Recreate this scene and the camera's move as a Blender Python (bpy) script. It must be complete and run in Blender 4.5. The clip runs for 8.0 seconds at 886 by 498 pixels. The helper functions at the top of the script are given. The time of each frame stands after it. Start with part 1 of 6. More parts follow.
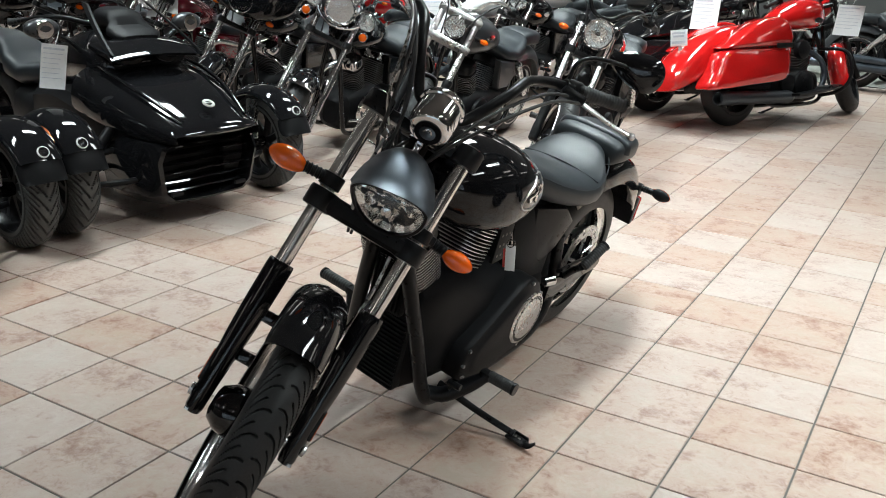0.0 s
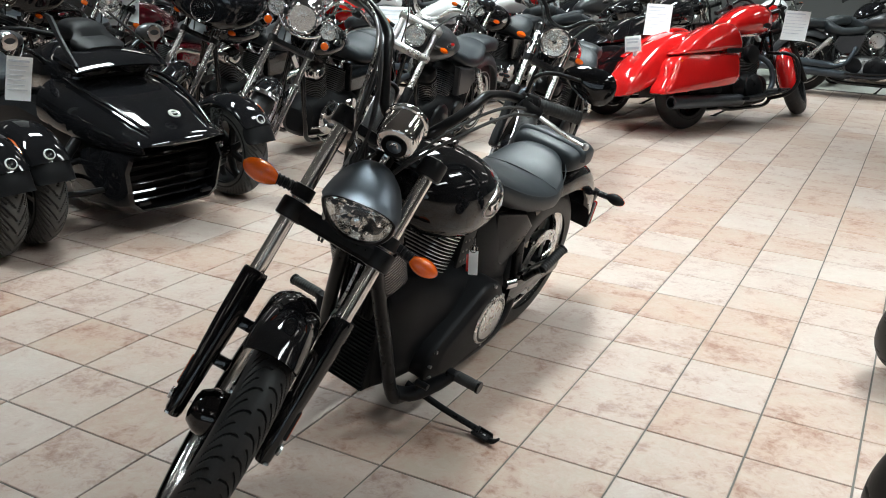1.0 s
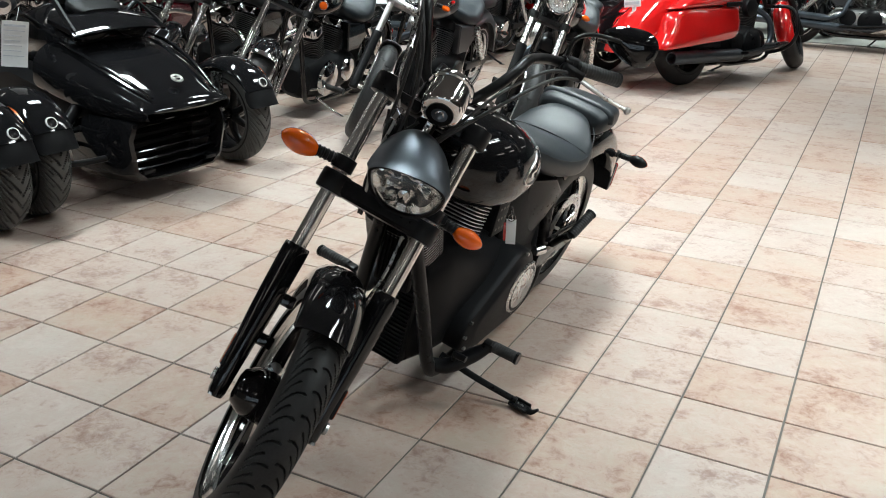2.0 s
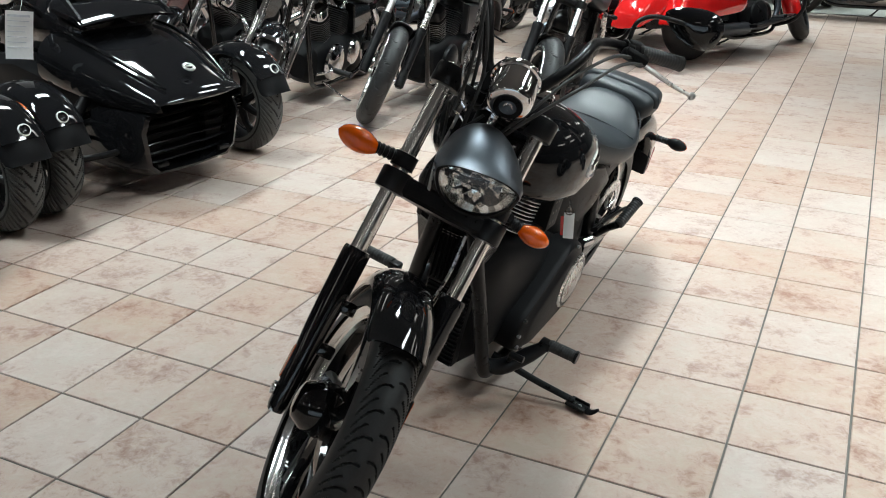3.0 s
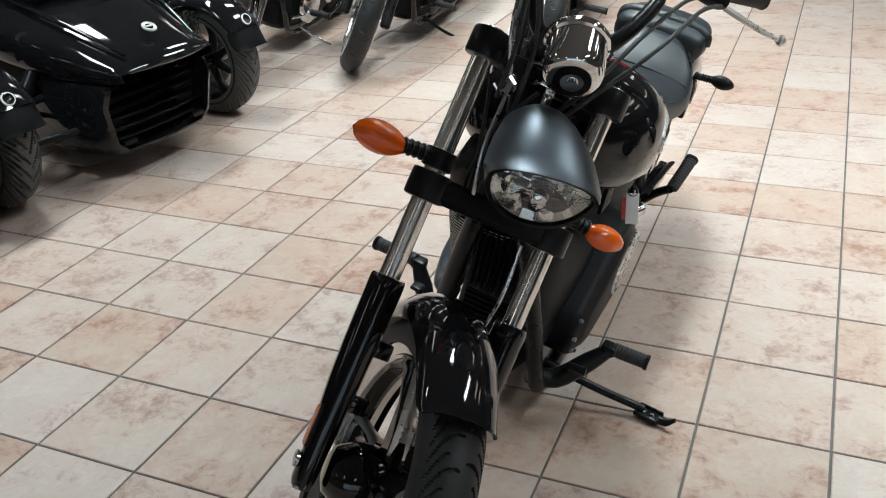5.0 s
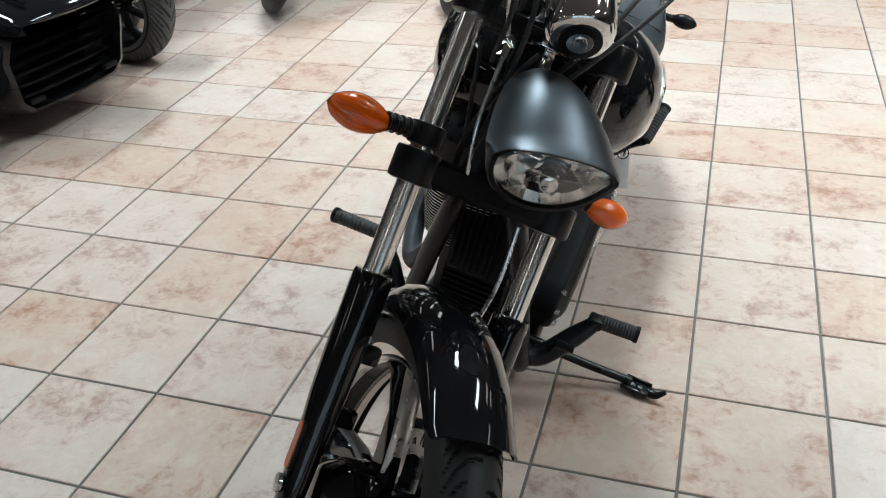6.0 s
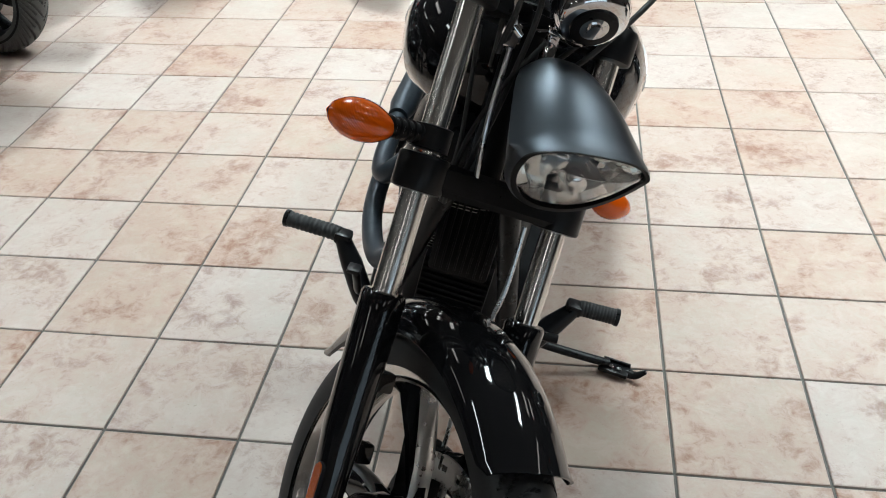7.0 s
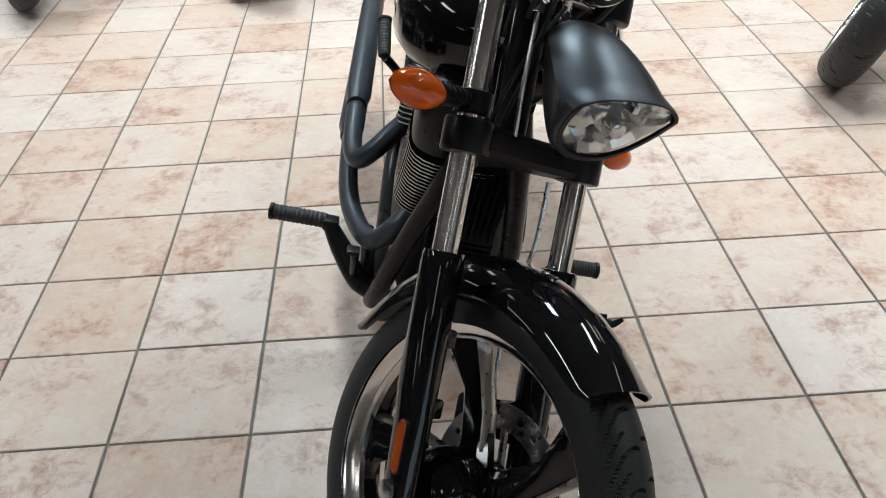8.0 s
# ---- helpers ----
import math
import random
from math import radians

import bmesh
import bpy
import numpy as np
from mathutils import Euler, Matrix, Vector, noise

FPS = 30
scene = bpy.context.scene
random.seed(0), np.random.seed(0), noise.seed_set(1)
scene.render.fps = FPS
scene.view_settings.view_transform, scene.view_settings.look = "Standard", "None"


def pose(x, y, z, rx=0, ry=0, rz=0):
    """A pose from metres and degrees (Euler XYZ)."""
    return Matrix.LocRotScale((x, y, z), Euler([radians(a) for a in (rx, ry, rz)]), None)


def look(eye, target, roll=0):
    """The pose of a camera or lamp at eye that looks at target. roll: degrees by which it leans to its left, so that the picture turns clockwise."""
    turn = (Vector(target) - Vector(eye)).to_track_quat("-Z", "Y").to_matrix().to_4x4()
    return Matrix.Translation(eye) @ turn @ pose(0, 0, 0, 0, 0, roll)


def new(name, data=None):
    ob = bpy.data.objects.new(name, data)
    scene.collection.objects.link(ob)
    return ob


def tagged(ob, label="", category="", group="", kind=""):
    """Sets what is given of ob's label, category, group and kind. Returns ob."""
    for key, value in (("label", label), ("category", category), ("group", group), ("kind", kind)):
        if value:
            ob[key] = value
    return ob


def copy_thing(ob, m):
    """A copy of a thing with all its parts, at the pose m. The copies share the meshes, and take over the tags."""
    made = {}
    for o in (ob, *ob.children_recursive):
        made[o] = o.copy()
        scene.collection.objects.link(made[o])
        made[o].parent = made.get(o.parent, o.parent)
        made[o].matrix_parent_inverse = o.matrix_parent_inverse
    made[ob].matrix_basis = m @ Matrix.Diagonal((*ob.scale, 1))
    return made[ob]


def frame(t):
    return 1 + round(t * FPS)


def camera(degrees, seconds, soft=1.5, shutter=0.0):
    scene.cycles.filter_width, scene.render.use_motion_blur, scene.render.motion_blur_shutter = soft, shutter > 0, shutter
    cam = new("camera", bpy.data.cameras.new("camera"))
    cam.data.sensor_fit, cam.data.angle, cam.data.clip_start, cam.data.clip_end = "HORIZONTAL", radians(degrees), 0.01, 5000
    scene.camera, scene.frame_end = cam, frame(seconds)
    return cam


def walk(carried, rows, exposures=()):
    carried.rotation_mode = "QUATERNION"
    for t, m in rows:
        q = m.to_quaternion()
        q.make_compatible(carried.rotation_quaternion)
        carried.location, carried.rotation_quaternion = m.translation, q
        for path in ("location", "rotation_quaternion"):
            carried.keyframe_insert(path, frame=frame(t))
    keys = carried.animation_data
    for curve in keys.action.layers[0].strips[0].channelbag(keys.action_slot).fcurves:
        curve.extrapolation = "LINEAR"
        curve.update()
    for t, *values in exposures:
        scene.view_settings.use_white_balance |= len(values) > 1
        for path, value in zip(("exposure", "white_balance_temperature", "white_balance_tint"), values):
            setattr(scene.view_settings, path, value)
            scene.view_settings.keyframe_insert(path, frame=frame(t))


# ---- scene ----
cam = camera(52.8, 8.0, soft=1.0)
PATH = [
    (0, (0.909, -2.319, 1.505), (-0.041, -0.682, 0.858), 2.1),
    (0.5, (0.971, -2.399, 1.546), (0.072, -0.725, 0.918), 1.9),
    (1, (0.958, -2.432, 1.56), (0.082, -0.752, 0.92), 2.1),
    (1.5, (0.894, -2.443, 1.571), (0.037, -0.771, 0.886), 2.2),
    (1.7, (0.85, -2.442, 1.564), (0.006, -0.77, 0.861), 2.0),
    (2.8, (0.533, -2.427, 1.571), (-0.24, -0.753, 0.798), 1.0),
    (3, (0.51, -2.399, 1.567), (-0.272, -0.729, 0.793), 0.6),
    (3.5, (0.431, -2.281, 1.561), (-0.38, -0.639, 0.759), -0.5),
    (4, (0.381, -2.175, 1.563), (-0.446, -0.569, 0.703), -2.1),
    (4.2, (0.354, -2.145, 1.558), (-0.46, -0.543, 0.681), -2.3),
    (5.3, (0.107, -1.923, 1.556), (-0.563, -0.303, 0.595), -3.2),
    (5.5, (0.074, -1.894, 1.554), (-0.557, -0.275, 0.565), -3.0),
    (6, (-0.039, -1.801, 1.545), (-0.567, -0.196, 0.475), -2.7),
    (6.5, (-0.157, -1.698, 1.541), (-0.563, -0.099, 0.409), -2.7),
    (7, (-0.287, -1.706, 1.55), (-0.535, -0.087, 0.401), -2.2),
    (7.5, (-0.464, -1.789, 1.557), (-0.539, -0.151, 0.412), -2.5),
    (8, (-0.599, -1.83, 1.548), (-0.524, -0.195, 0.4), -2.1),
]
SIZE = 0.94  # metres for each unit of the plan, from the 21-inch front wheel and the 12-inch tiles
walk(cam, [(t, look(SIZE * Vector(eye), SIZE * Vector(target), roll)) for t, eye, target, roll in PATH],
     exposures=[(0.0, 0.0, 6500, 10), (1.7, 0.0, 6500, 10), (3.5, 0.02, 6400, 9), (4.2, 0.0, 6400, 10), (5.5, -0.06, 6330, 9), (6.2, 0.03, 6220, 8), (8.0, 0.0, 6370, 10)])

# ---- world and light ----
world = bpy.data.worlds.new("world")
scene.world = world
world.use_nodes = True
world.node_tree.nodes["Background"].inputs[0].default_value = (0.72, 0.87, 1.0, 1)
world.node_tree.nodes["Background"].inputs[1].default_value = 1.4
scene.view_settings.exposure = 0.0
CEILING = 3.25
LAMPS = [(x, y) for y in (-4.6, 1.0, 3.4, 5.8, 8.2, 10.6, 13.0) for x in (-6.6, -3.9, -1.2, 1.5, 4.2) if (x, y) not in ((-3.9, 3.4), (-3.9, 1.0), (-1.2, 1.0), (4.2, 5.8), (1.5, 5.8))]
LAMPS += [(-2.4, 3.9), (-0.5, 1.2), (3.0, 2.5), (-3.2, -0.7), (-3.4, 1.7), (2.3, -0.95)]
LAMP_WATTS = 34
for lx, ly in LAMPS:
    data = bpy.data.lights.new("tube_light", "AREA")
    data.shape, data.size, data.size_y = "RECTANGLE", 0.26, 1.1
    data.spread = radians(108)
    data.energy, data.color = LAMP_WATTS, (0.87, 1.0, 1.01)
    new("tube_light", data).matrix_world = pose(SIZE * lx, SIZE * ly, SIZE * CEILING - 0.115)


# ---- materials ----
def nodes_of(name):
    m = bpy.data.materials.new(name)
    m.use_nodes = True
    return m, m.node_tree.nodes, m.node_tree.links, m.node_tree.nodes["Principled BSDF"]


def coords(n, l, scale=1.0):
    tc = n.new("ShaderNodeTexCoord")
    mp = n.new("ShaderNodeMapping")
    mp.inputs["Scale"].default_value = (scale, scale, scale)
    l.new(tc.outputs["Object"], mp.inputs["Vector"])
    return mp.outputs["Vector"]


def surface(name, color, rough, metal=0.0, vary=0.15, grain=60.0, bump=0.02, coat=0.0, smear=0.08, spec=0.5):
    """A surface with two scales of variation in colour, roughness and relief."""
    m, n, l, p = nodes_of(name)
    v = coords(n, l)
    fine = n.new("ShaderNodeTexNoise")
    fine.inputs["Scale"].default_value, fine.inputs["Detail"].default_value = grain, 4
    big = n.new("ShaderNodeTexNoise")
    big.inputs["Scale"].default_value, big.inputs["Detail"].default_value = 5.0, 5
    l.new(v, fine.inputs["Vector"]), l.new(v, big.inputs["Vector"])
    add = n.new("ShaderNodeMath")
    add.operation = "ADD"
    l.new(fine.outputs["Fac"], add.inputs[0]), l.new(big.outputs["Fac"], add.inputs[1])
    ramp = n.new("ShaderNodeMapRange")
    ramp.inputs["From Min"].default_value, ramp.inputs["From Max"].default_value = 0.6, 1.4
    l.new(add.outputs[0], ramp.inputs["Value"])
    mix = n.new("ShaderNodeMix")
    mix.data_type = "RGBA"
    mix.inputs["A"].default_value = (*[c * (1 - vary) for c in color], 1)
    mix.inputs["B"].default_value = (*[min(1, c * (1 + vary)) for c in color], 1)
    l.new(ramp.outputs["Result"], mix.inputs["Factor"])
    l.new(mix.outputs["Result"], p.inputs["Base Color"])
    rr = n.new("ShaderNodeMapRange")
    rr.inputs["To Min"].default_value, rr.inputs["To Max"].default_value = max(0.02, rough - smear), rough + smear
    l.new(ramp.outputs["Result"], rr.inputs["Value"])
    l.new(rr.outputs["Result"], p.inputs["Roughness"])
    p.inputs["Metallic"].default_value = metal
    p.inputs["Specular IOR Level"].default_value = spec
    p.inputs["Coat Weight"].default_value = coat
    p.inputs["Coat Roughness"].default_value = 0.03
    if bump:
        b = n.new("ShaderNodeBump")
        b.inputs["Strength"].default_value, b.inputs["Distance"].default_value = bump, 0.002
        l.new(fine.outputs["Fac"], b.inputs["Height"]), l.new(b.outputs["Normal"], p.inputs["Normal"])
    return m


def lens_material(name, color, rough=0.08, weight=1.0, ribs=0.0, coat=0.0):
    m, n, l, p = nodes_of(name)
    p.inputs["Coat Weight"].default_value, p.inputs["Coat Roughness"].default_value = coat, 0.02
    p.inputs["Specular IOR Level"].default_value = 0.25 if coat else 0.5
    p.inputs["Base Color"].default_value = (*color, 1)
    p.inputs["Roughness"].default_value, p.inputs["Transmission Weight"].default_value = rough, weight
    p.inputs["IOR"].default_value = 1.45
    if ribs:
        w = n.new("ShaderNodeTexWave")
        w.inputs["Scale"].default_value = ribs
        b = n.new("ShaderNodeBump")
        b.inputs["Strength"].default_value, b.inputs["Distance"].default_value = 0.2, 0.0006
        l.new(coords(n, l), w.inputs["Vector"])
        l.new(w.outputs["Fac"], b.inputs["Height"]), l.new(b.outputs["Normal"], p.inputs["Normal"])
    return m


def leather_material(name, color):
    m, n, l, p = nodes_of(name)
    v = coords(n, l)
    cell = n.new("ShaderNodeTexVoronoi")
    cell.inputs["Scale"].default_value = 260
    big = n.new("ShaderNodeTexNoise")
    big.inputs["Scale"].default_value, big.inputs["Detail"].default_value = 7, 4
    l.new(v, cell.inputs["Vector"]), l.new(v, big.inputs["Vector"])
    mix = n.new("ShaderNodeMix")
    mix.data_type = "RGBA"
    mix.inputs["A"].default_value = (*[c * 0.7 for c in color], 1)
    mix.inputs["B"].default_value = (*[c * 1.4 for c in color], 1)
    l.new(big.outputs["Fac"], mix.inputs["Factor"]), l.new(mix.outputs["Result"], p.inputs["Base Color"])
    b = n.new("ShaderNodeBump")
    b.inputs["Strength"].default_value, b.inputs["Distance"].default_value = 0.25, 0.0008
    l.new(cell.outputs["Distance"], b.inputs["Height"]), l.new(b.outputs["Normal"], p.inputs["Normal"])
    p.inputs["Roughness"].default_value = 0.46
    p.inputs["Specular IOR Level"].default_value = 0.45
    return m


def tile_material(name, by_object):
    """Glazed ceramic tile, beige with pink and grey clouds and a slate-like relief."""
    m, n, l, p = nodes_of(name)
    geo = n.new("ShaderNodeNewGeometry")
    rnd = n.new("ShaderNodeObjectInfo").outputs["Random"] if by_object else geo.outputs["Random Per Island"]
    off = n.new("ShaderNodeVectorMath")
    off.operation = "MULTIPLY_ADD"
    comb = n.new("ShaderNodeCombineXYZ")
    l.new(rnd, comb.inputs[0]), l.new(rnd, comb.inputs[2])
    off.inputs[1].default_value = (37, 0, 53)
    l.new(comb.outputs[0], off.inputs[0]), l.new(geo.outputs["Position"], off.inputs[2])

    def noise_tex(scale, detail, rough=0.6, warp=0.0):
        t = n.new("ShaderNodeTexNoise")
        t.inputs["Scale"].default_value, t.inputs["Detail"].default_value = scale, detail
        t.inputs["Roughness"].default_value, t.inputs["Distortion"].default_value = rough, warp
        l.new(off.outputs[0], t.inputs["Vector"])
        return t.outputs["Fac"]

    clouds, grit, veins, speck, shape = noise_tex(6, 4, 0.55, 0.4), noise_tex(30, 9, 0.74, 0.6), noise_tex(15, 7, 0.7, 0.5), noise_tex(120, 4), noise_tex(13, 8, 0.65, 1.2)
    both = n.new("ShaderNodeMath")
    both.operation = "ADD"
    l.new(clouds, both.inputs[0]), l.new(grit, both.inputs[1])
    ramp = n.new("ShaderNodeValToRGB")
    e = ramp.color_ramp.elements
    e[0].position, e[0].color = 0.38, (0.465, 0.385, 0.325, 1)
    e[1].position, e[1].color = 0.62, (0.29, 0.165, 0.122, 1)
    mid = ramp.color_ramp.elements.new(0.515)
    mid.color = (0.455, 0.335, 0.28, 1)
    half = n.new("ShaderNodeMath")
    half.operation = "MULTIPLY"
    half.inputs[1].default_value = 0.5
    l.new(both.outputs[0], half.inputs[0]), l.new(half.outputs[0], ramp.inputs["Fac"])
    pale = n.new("ShaderNodeMix")
    pale.data_type = "RGBA"
    pale.inputs["B"].default_value = (0.53, 0.44, 0.39, 1)
    vr = n.new("ShaderNodeMapRange")
    vr.inputs["From Min"].default_value, vr.inputs["From Max"].default_value, vr.inputs["To Max"].default_value = 0.48, 0.62, 0.5
    l.new(veins, vr.inputs["Value"]), l.new(vr.outputs["Result"], pale.inputs["Factor"])
    l.new(ramp.outputs["Color"], pale.inputs["A"])
    tone = n.new("ShaderNodeHueSaturation")
    vm = n.new("ShaderNodeMapRange")
    vm.inputs["To Min"].default_value, vm.inputs["To Max"].default_value = 0.93, 1.05
    l.new(rnd, vm.inputs["Value"]), l.new(vm.outputs["Result"], tone.inputs["Value"])
    sm = n.new("ShaderNodeMapRange")
    sm.inputs["To Min"].default_value, sm.inputs["To Max"].default_value = 1.2, 0.75
    l.new(rnd, sm.inputs["Value"]), l.new(sm.outputs["Result"], tone.inputs["Saturation"])
    l.new(pale.outputs["Result"], tone.inputs["Color"])
    sp = n.new("ShaderNodeMix")
    sp.data_type, sp.blend_type = "RGBA", "MULTIPLY"
    spr = n.new("ShaderNodeMapRange")
    spr.inputs["From Min"].default_value, spr.inputs["From Max"].default_value = 0.64, 0.72
    spr.inputs["To Max"].default_value = 0.35
    l.new(speck, spr.inputs["Value"]), l.new(spr.outputs["Result"], sp.inputs["Factor"])
    sp.inputs["B"].default_value = (0.45, 0.4, 0.38, 1)
    l.new(tone.outputs["Color"], sp.inputs["A"]), l.new(sp.outputs["Result"], p.inputs["Base Color"])
    ro = n.new("ShaderNodeMapRange")
    ro.inputs["To Min"].default_value, ro.inputs["To Max"].default_value = 0.26, 0.5
    l.new(veins, ro.inputs["Value"]), l.new(ro.outputs["Result"], p.inputs["Roughness"])
    b = n.new("ShaderNodeBump")
    b.inputs["Strength"].default_value, b.inputs["Distance"].default_value = 0.35, 0.004
    l.new(shape, b.inputs["Height"]), l.new(b.outputs["Normal"], p.inputs["Normal"])
    return m


GLOSS = surface("gloss_black_paint", (0.007, 0.007, 0.008), 0.08, vary=0.3, coat=0.75, bump=0, smear=0.02, spec=0.08)
SATIN = surface("satin_black", (0.008, 0.008, 0.009), 0.32, vary=0.3, bump=0.03, spec=0.2)
NACELLE = surface("satin_black_metallic", (0.1, 0.113, 0.13), 0.4, metal=1.0, vary=0.06, grain=60, bump=0, smear=0.02)
CAST = surface("black_powder_coat", (0.007, 0.007, 0.008), 0.5, vary=0.3, grain=300, bump=0.15, spec=0.14)
CHROME = surface("chrome", (0.72, 0.72, 0.73), 0.06, metal=1.0, vary=0.03, bump=0, smear=0.03)
TUBE = surface("polished_fork_tube", (0.74, 0.73, 0.71), 0.2, metal=1.0, vary=0.08, grain=20, bump=0, smear=0.08)
STEEL = surface("brushed_steel", (0.5, 0.5, 0.5), 0.28, metal=1.0, vary=0.12, bump=0.02)
EDGE = surface("bright_fin_edge", (0.62, 0.61, 0.59), 0.32, metal=0.7, vary=0.08, bump=0)
FIN_DARK = surface("dull_fin_edge", (0.2, 0.2, 0.2), 0.35, metal=0.8, vary=0.15, bump=0)
POLISHED = surface("polished_rim", (0.8, 0.79, 0.77), 0.17, metal=1.0, vary=0.05, bump=0, smear=0.05)
ALLOY = surface("machined_aluminium", (0.62, 0.61, 0.6), 0.3, metal=1.0, vary=0.1, bump=0.01)
TYRE_GREY = surface("dusty_tyre_rubber", (0.06, 0.06, 0.058), 0.55, vary=0.3, grain=150, bump=0.12, smear=0.1)
RUBBER = surface("tyre_rubber", (0.022, 0.022, 0.023), 0.52, vary=0.35, grain=150, bump=0.12, smear=0.12, spec=0.3)
GRIP = surface("grip_rubber", (0.022, 0.022, 0.023), 0.6, vary=0.3, bump=0.15)
PLASTIC = surface("black_plastic", (0.014, 0.014, 0.015), 0.42, vary=0.3, grain=500, bump=0.1, spec=0.2)
PIPE = surface("matt_black_exhaust", (0.055, 0.066, 0.08), 0.36, metal=0.6, vary=0.25, bump=0.03)
LEATHER = leather_material("black_vinyl", (0.014, 0.018, 0.022))
AMBER = lens_material("amber_lens", (0.9, 0.125, 0.002), 0.1, 0.1, 150, 1.0)
AMBER_BACK = surface("amber_reflector", (0.42, 0.07, 0.008), 0.25, vary=0.25, grain=400, bump=0.2, coat=0.5)
RED_LENS = lens_material("red_lens", (0.5, 0.01, 0.01), 0.12, 0.4, 90)
GLASS = lens_material("clear_lens", (0.97, 0.98, 0.97), 0.02, 1.0)
SMOKE = lens_material("smoked_screen", (0.18, 0.19, 0.2), 0.03, 0.9)
REFLECT = surface("lamp_reflector", (0.96, 0.97, 0.95), 0.2, metal=0.95, vary=0.08, grain=30, bump=0.1)
RED = surface("red_paint", (0.62, 0.012, 0.012), 0.12, vary=0.06, coat=1.0, bump=0, smear=0.02)
WINE = surface("wine_red_paint", (0.12, 0.006, 0.012), 0.12, vary=0.15, coat=1.0, bump=0, smear=0.02)
WHITE = surface("white_paint", (0.78, 0.78, 0.78), 0.12, vary=0.03, coat=1.0, bump=0, smear=0.02)
GREY = surface("dark_grey_paint", (0.045, 0.046, 0.05), 0.3, metal=0.3, vary=0.15, bump=0, smear=0.04)
PAPER = surface("paper", (0.86, 0.87, 0.88), 0.75, vary=0.04, bump=0.02)
INK = surface("printed_ink", (0.6, 0.62, 0.68), 0.7, vary=0.2, bump=0)
WALL_LIGHT = surface("pale_painted_wall", (0.5, 0.49, 0.47), 0.7, vary=0.06, grain=90, bump=0.06)
GROUT = surface("grout", (0.13, 0.12, 0.11), 0.85, vary=0.3, grain=200, bump=0.4)
TILE = tile_material("glazed_floor_tile", True)
TILE_FAR = tile_material("glazed_floor_tile_far", False)
CONCRETE = surface("sealed_concrete", (0.3, 0.3, 0.27), 0.5, vary=0.15, grain=25, bump=0.05)
WALL = surface("painted_wall", (0.13, 0.13, 0.13), 0.7, vary=0.06, grain=90, bump=0.06)
CEIL = surface("ceiling_board", (0.12, 0.12, 0.12), 0.8, vary=0.06, grain=120, bump=0.1)
m_, n_, l_, p_ = nodes_of("light_diffuser")
p_.inputs["Base Color"].default_value = (0.9, 0.9, 0.88, 1)
p_.inputs["Emission Color"].default_value, p_.inputs["Emission Strength"].default_value = (1.0, 0.96, 0.9, 1), 4.0
DIFFUSER = m_


# ---- mesh tools ----
def link(name, bm, material, parent=None, label="", m=None, sharp=38):
    """One bmesh as one mesh object, shaded smooth but for its sharp edges."""
    bmesh.ops.recalc_face_normals(bm, faces=bm.faces)
    limit = radians(sharp)
    for f in bm.faces:
        f.smooth = True
    for e in bm.edges:
        if len(e.link_faces) == 2 and e.calc_face_angle(0) > limit:
            e.smooth = False
    data = bpy.data.meshes.new(name)
    bm.to_mesh(data)
    bm.free()
    data.materials.append(material)
    ob = new(name, data)
    if parent is not None:
        ob.parent = parent
    if m is not None:
        ob.matrix_basis = m
    if label:
        tagged(ob, label)
    return ob


def part(name, bm, material, parent, label="", m=None, sharp=38):
    return link(name, bm, material, parent, label, m, sharp)


def thing(name, m, label, category, group=""):
    ob = new(name)
    ob.empty_display_size = 0.1
    ob.matrix_basis = Matrix.Scale(SIZE, 4) @ m
    return tagged(ob, label, category, group)


def box(bm, c, s, bevel=0.0, m=None, seg=2):
    """A block with centre c and size s, its edges rounded."""
    t = Matrix.Translation(c) @ Matrix.Diagonal((*s, 1))
    r = bmesh.ops.create_cube(bm, size=1, matrix=t)
    vs = r["verts"]
    if bevel:
        es = {e for v in vs for e in v.link_edges}
        out = bmesh.ops.bevel(bm, geom=list(es), offset=bevel, segments=seg, profile=0.6, affect="EDGES")
        vs = list({v for f in out["faces"] for v in f.verts} | {v for v in vs if v.is_valid})
    if m is not None:
        bmesh.ops.transform(bm, matrix=m, verts=vs)
    return bm


def loft(bm, rings, cap=True, closed=True):
    """Skin a row of rings that have the same count of points."""
    vs = [[bm.verts.new(p) for p in r] for r in rings]
    k = len(vs[0])
    for a, b in zip(vs, vs[1:]):
        for i in range(k if closed else k - 1):
            j = (i + 1) % k
            bm.faces.new((a[i], a[j], b[j], b[i]))
    if cap and closed:
        bm.faces.new(vs[0]), bm.faces.new(vs[-1])
    return bm


def oval(y, hw, zb, zt, p=2.4, n=28, x=0.0):
    """An upright ring across the bike at y: half width, bottom, top, squareness."""
    out = []
    for i in range(n):
        a = 2 * math.pi * i / n
        c, s = math.cos(a), math.sin(a)
        out.append(Vector((x + hw * math.copysign(abs(c) ** (2 / p), c), y, (zb + zt) / 2 + (zt - zb) / 2 * math.copysign(abs(s) ** (2 / p), s))))
    return out


def smooth_path(pts, steps=6):
    pts = [Vector(p) for p in pts]
    if len(pts) < 3:
        return pts
    ext = [2 * pts[0] - pts[1], *pts, 2 * pts[-1] - pts[-2]]
    out = []
    for i in range(1, len(ext) - 2):
        p0, p1, p2, p3 = ext[i - 1:i + 3]
        for k in range(steps):
            t = k / steps
            out.append(0.5 * (2 * p1 + (p2 - p0) * t + (2 * p0 - 5 * p1 + 4 * p2 - p3) * t * t + (3 * p1 - p0 - 3 * p2 + p3) * t ** 3))
    out.append(pts[-1])
    return out


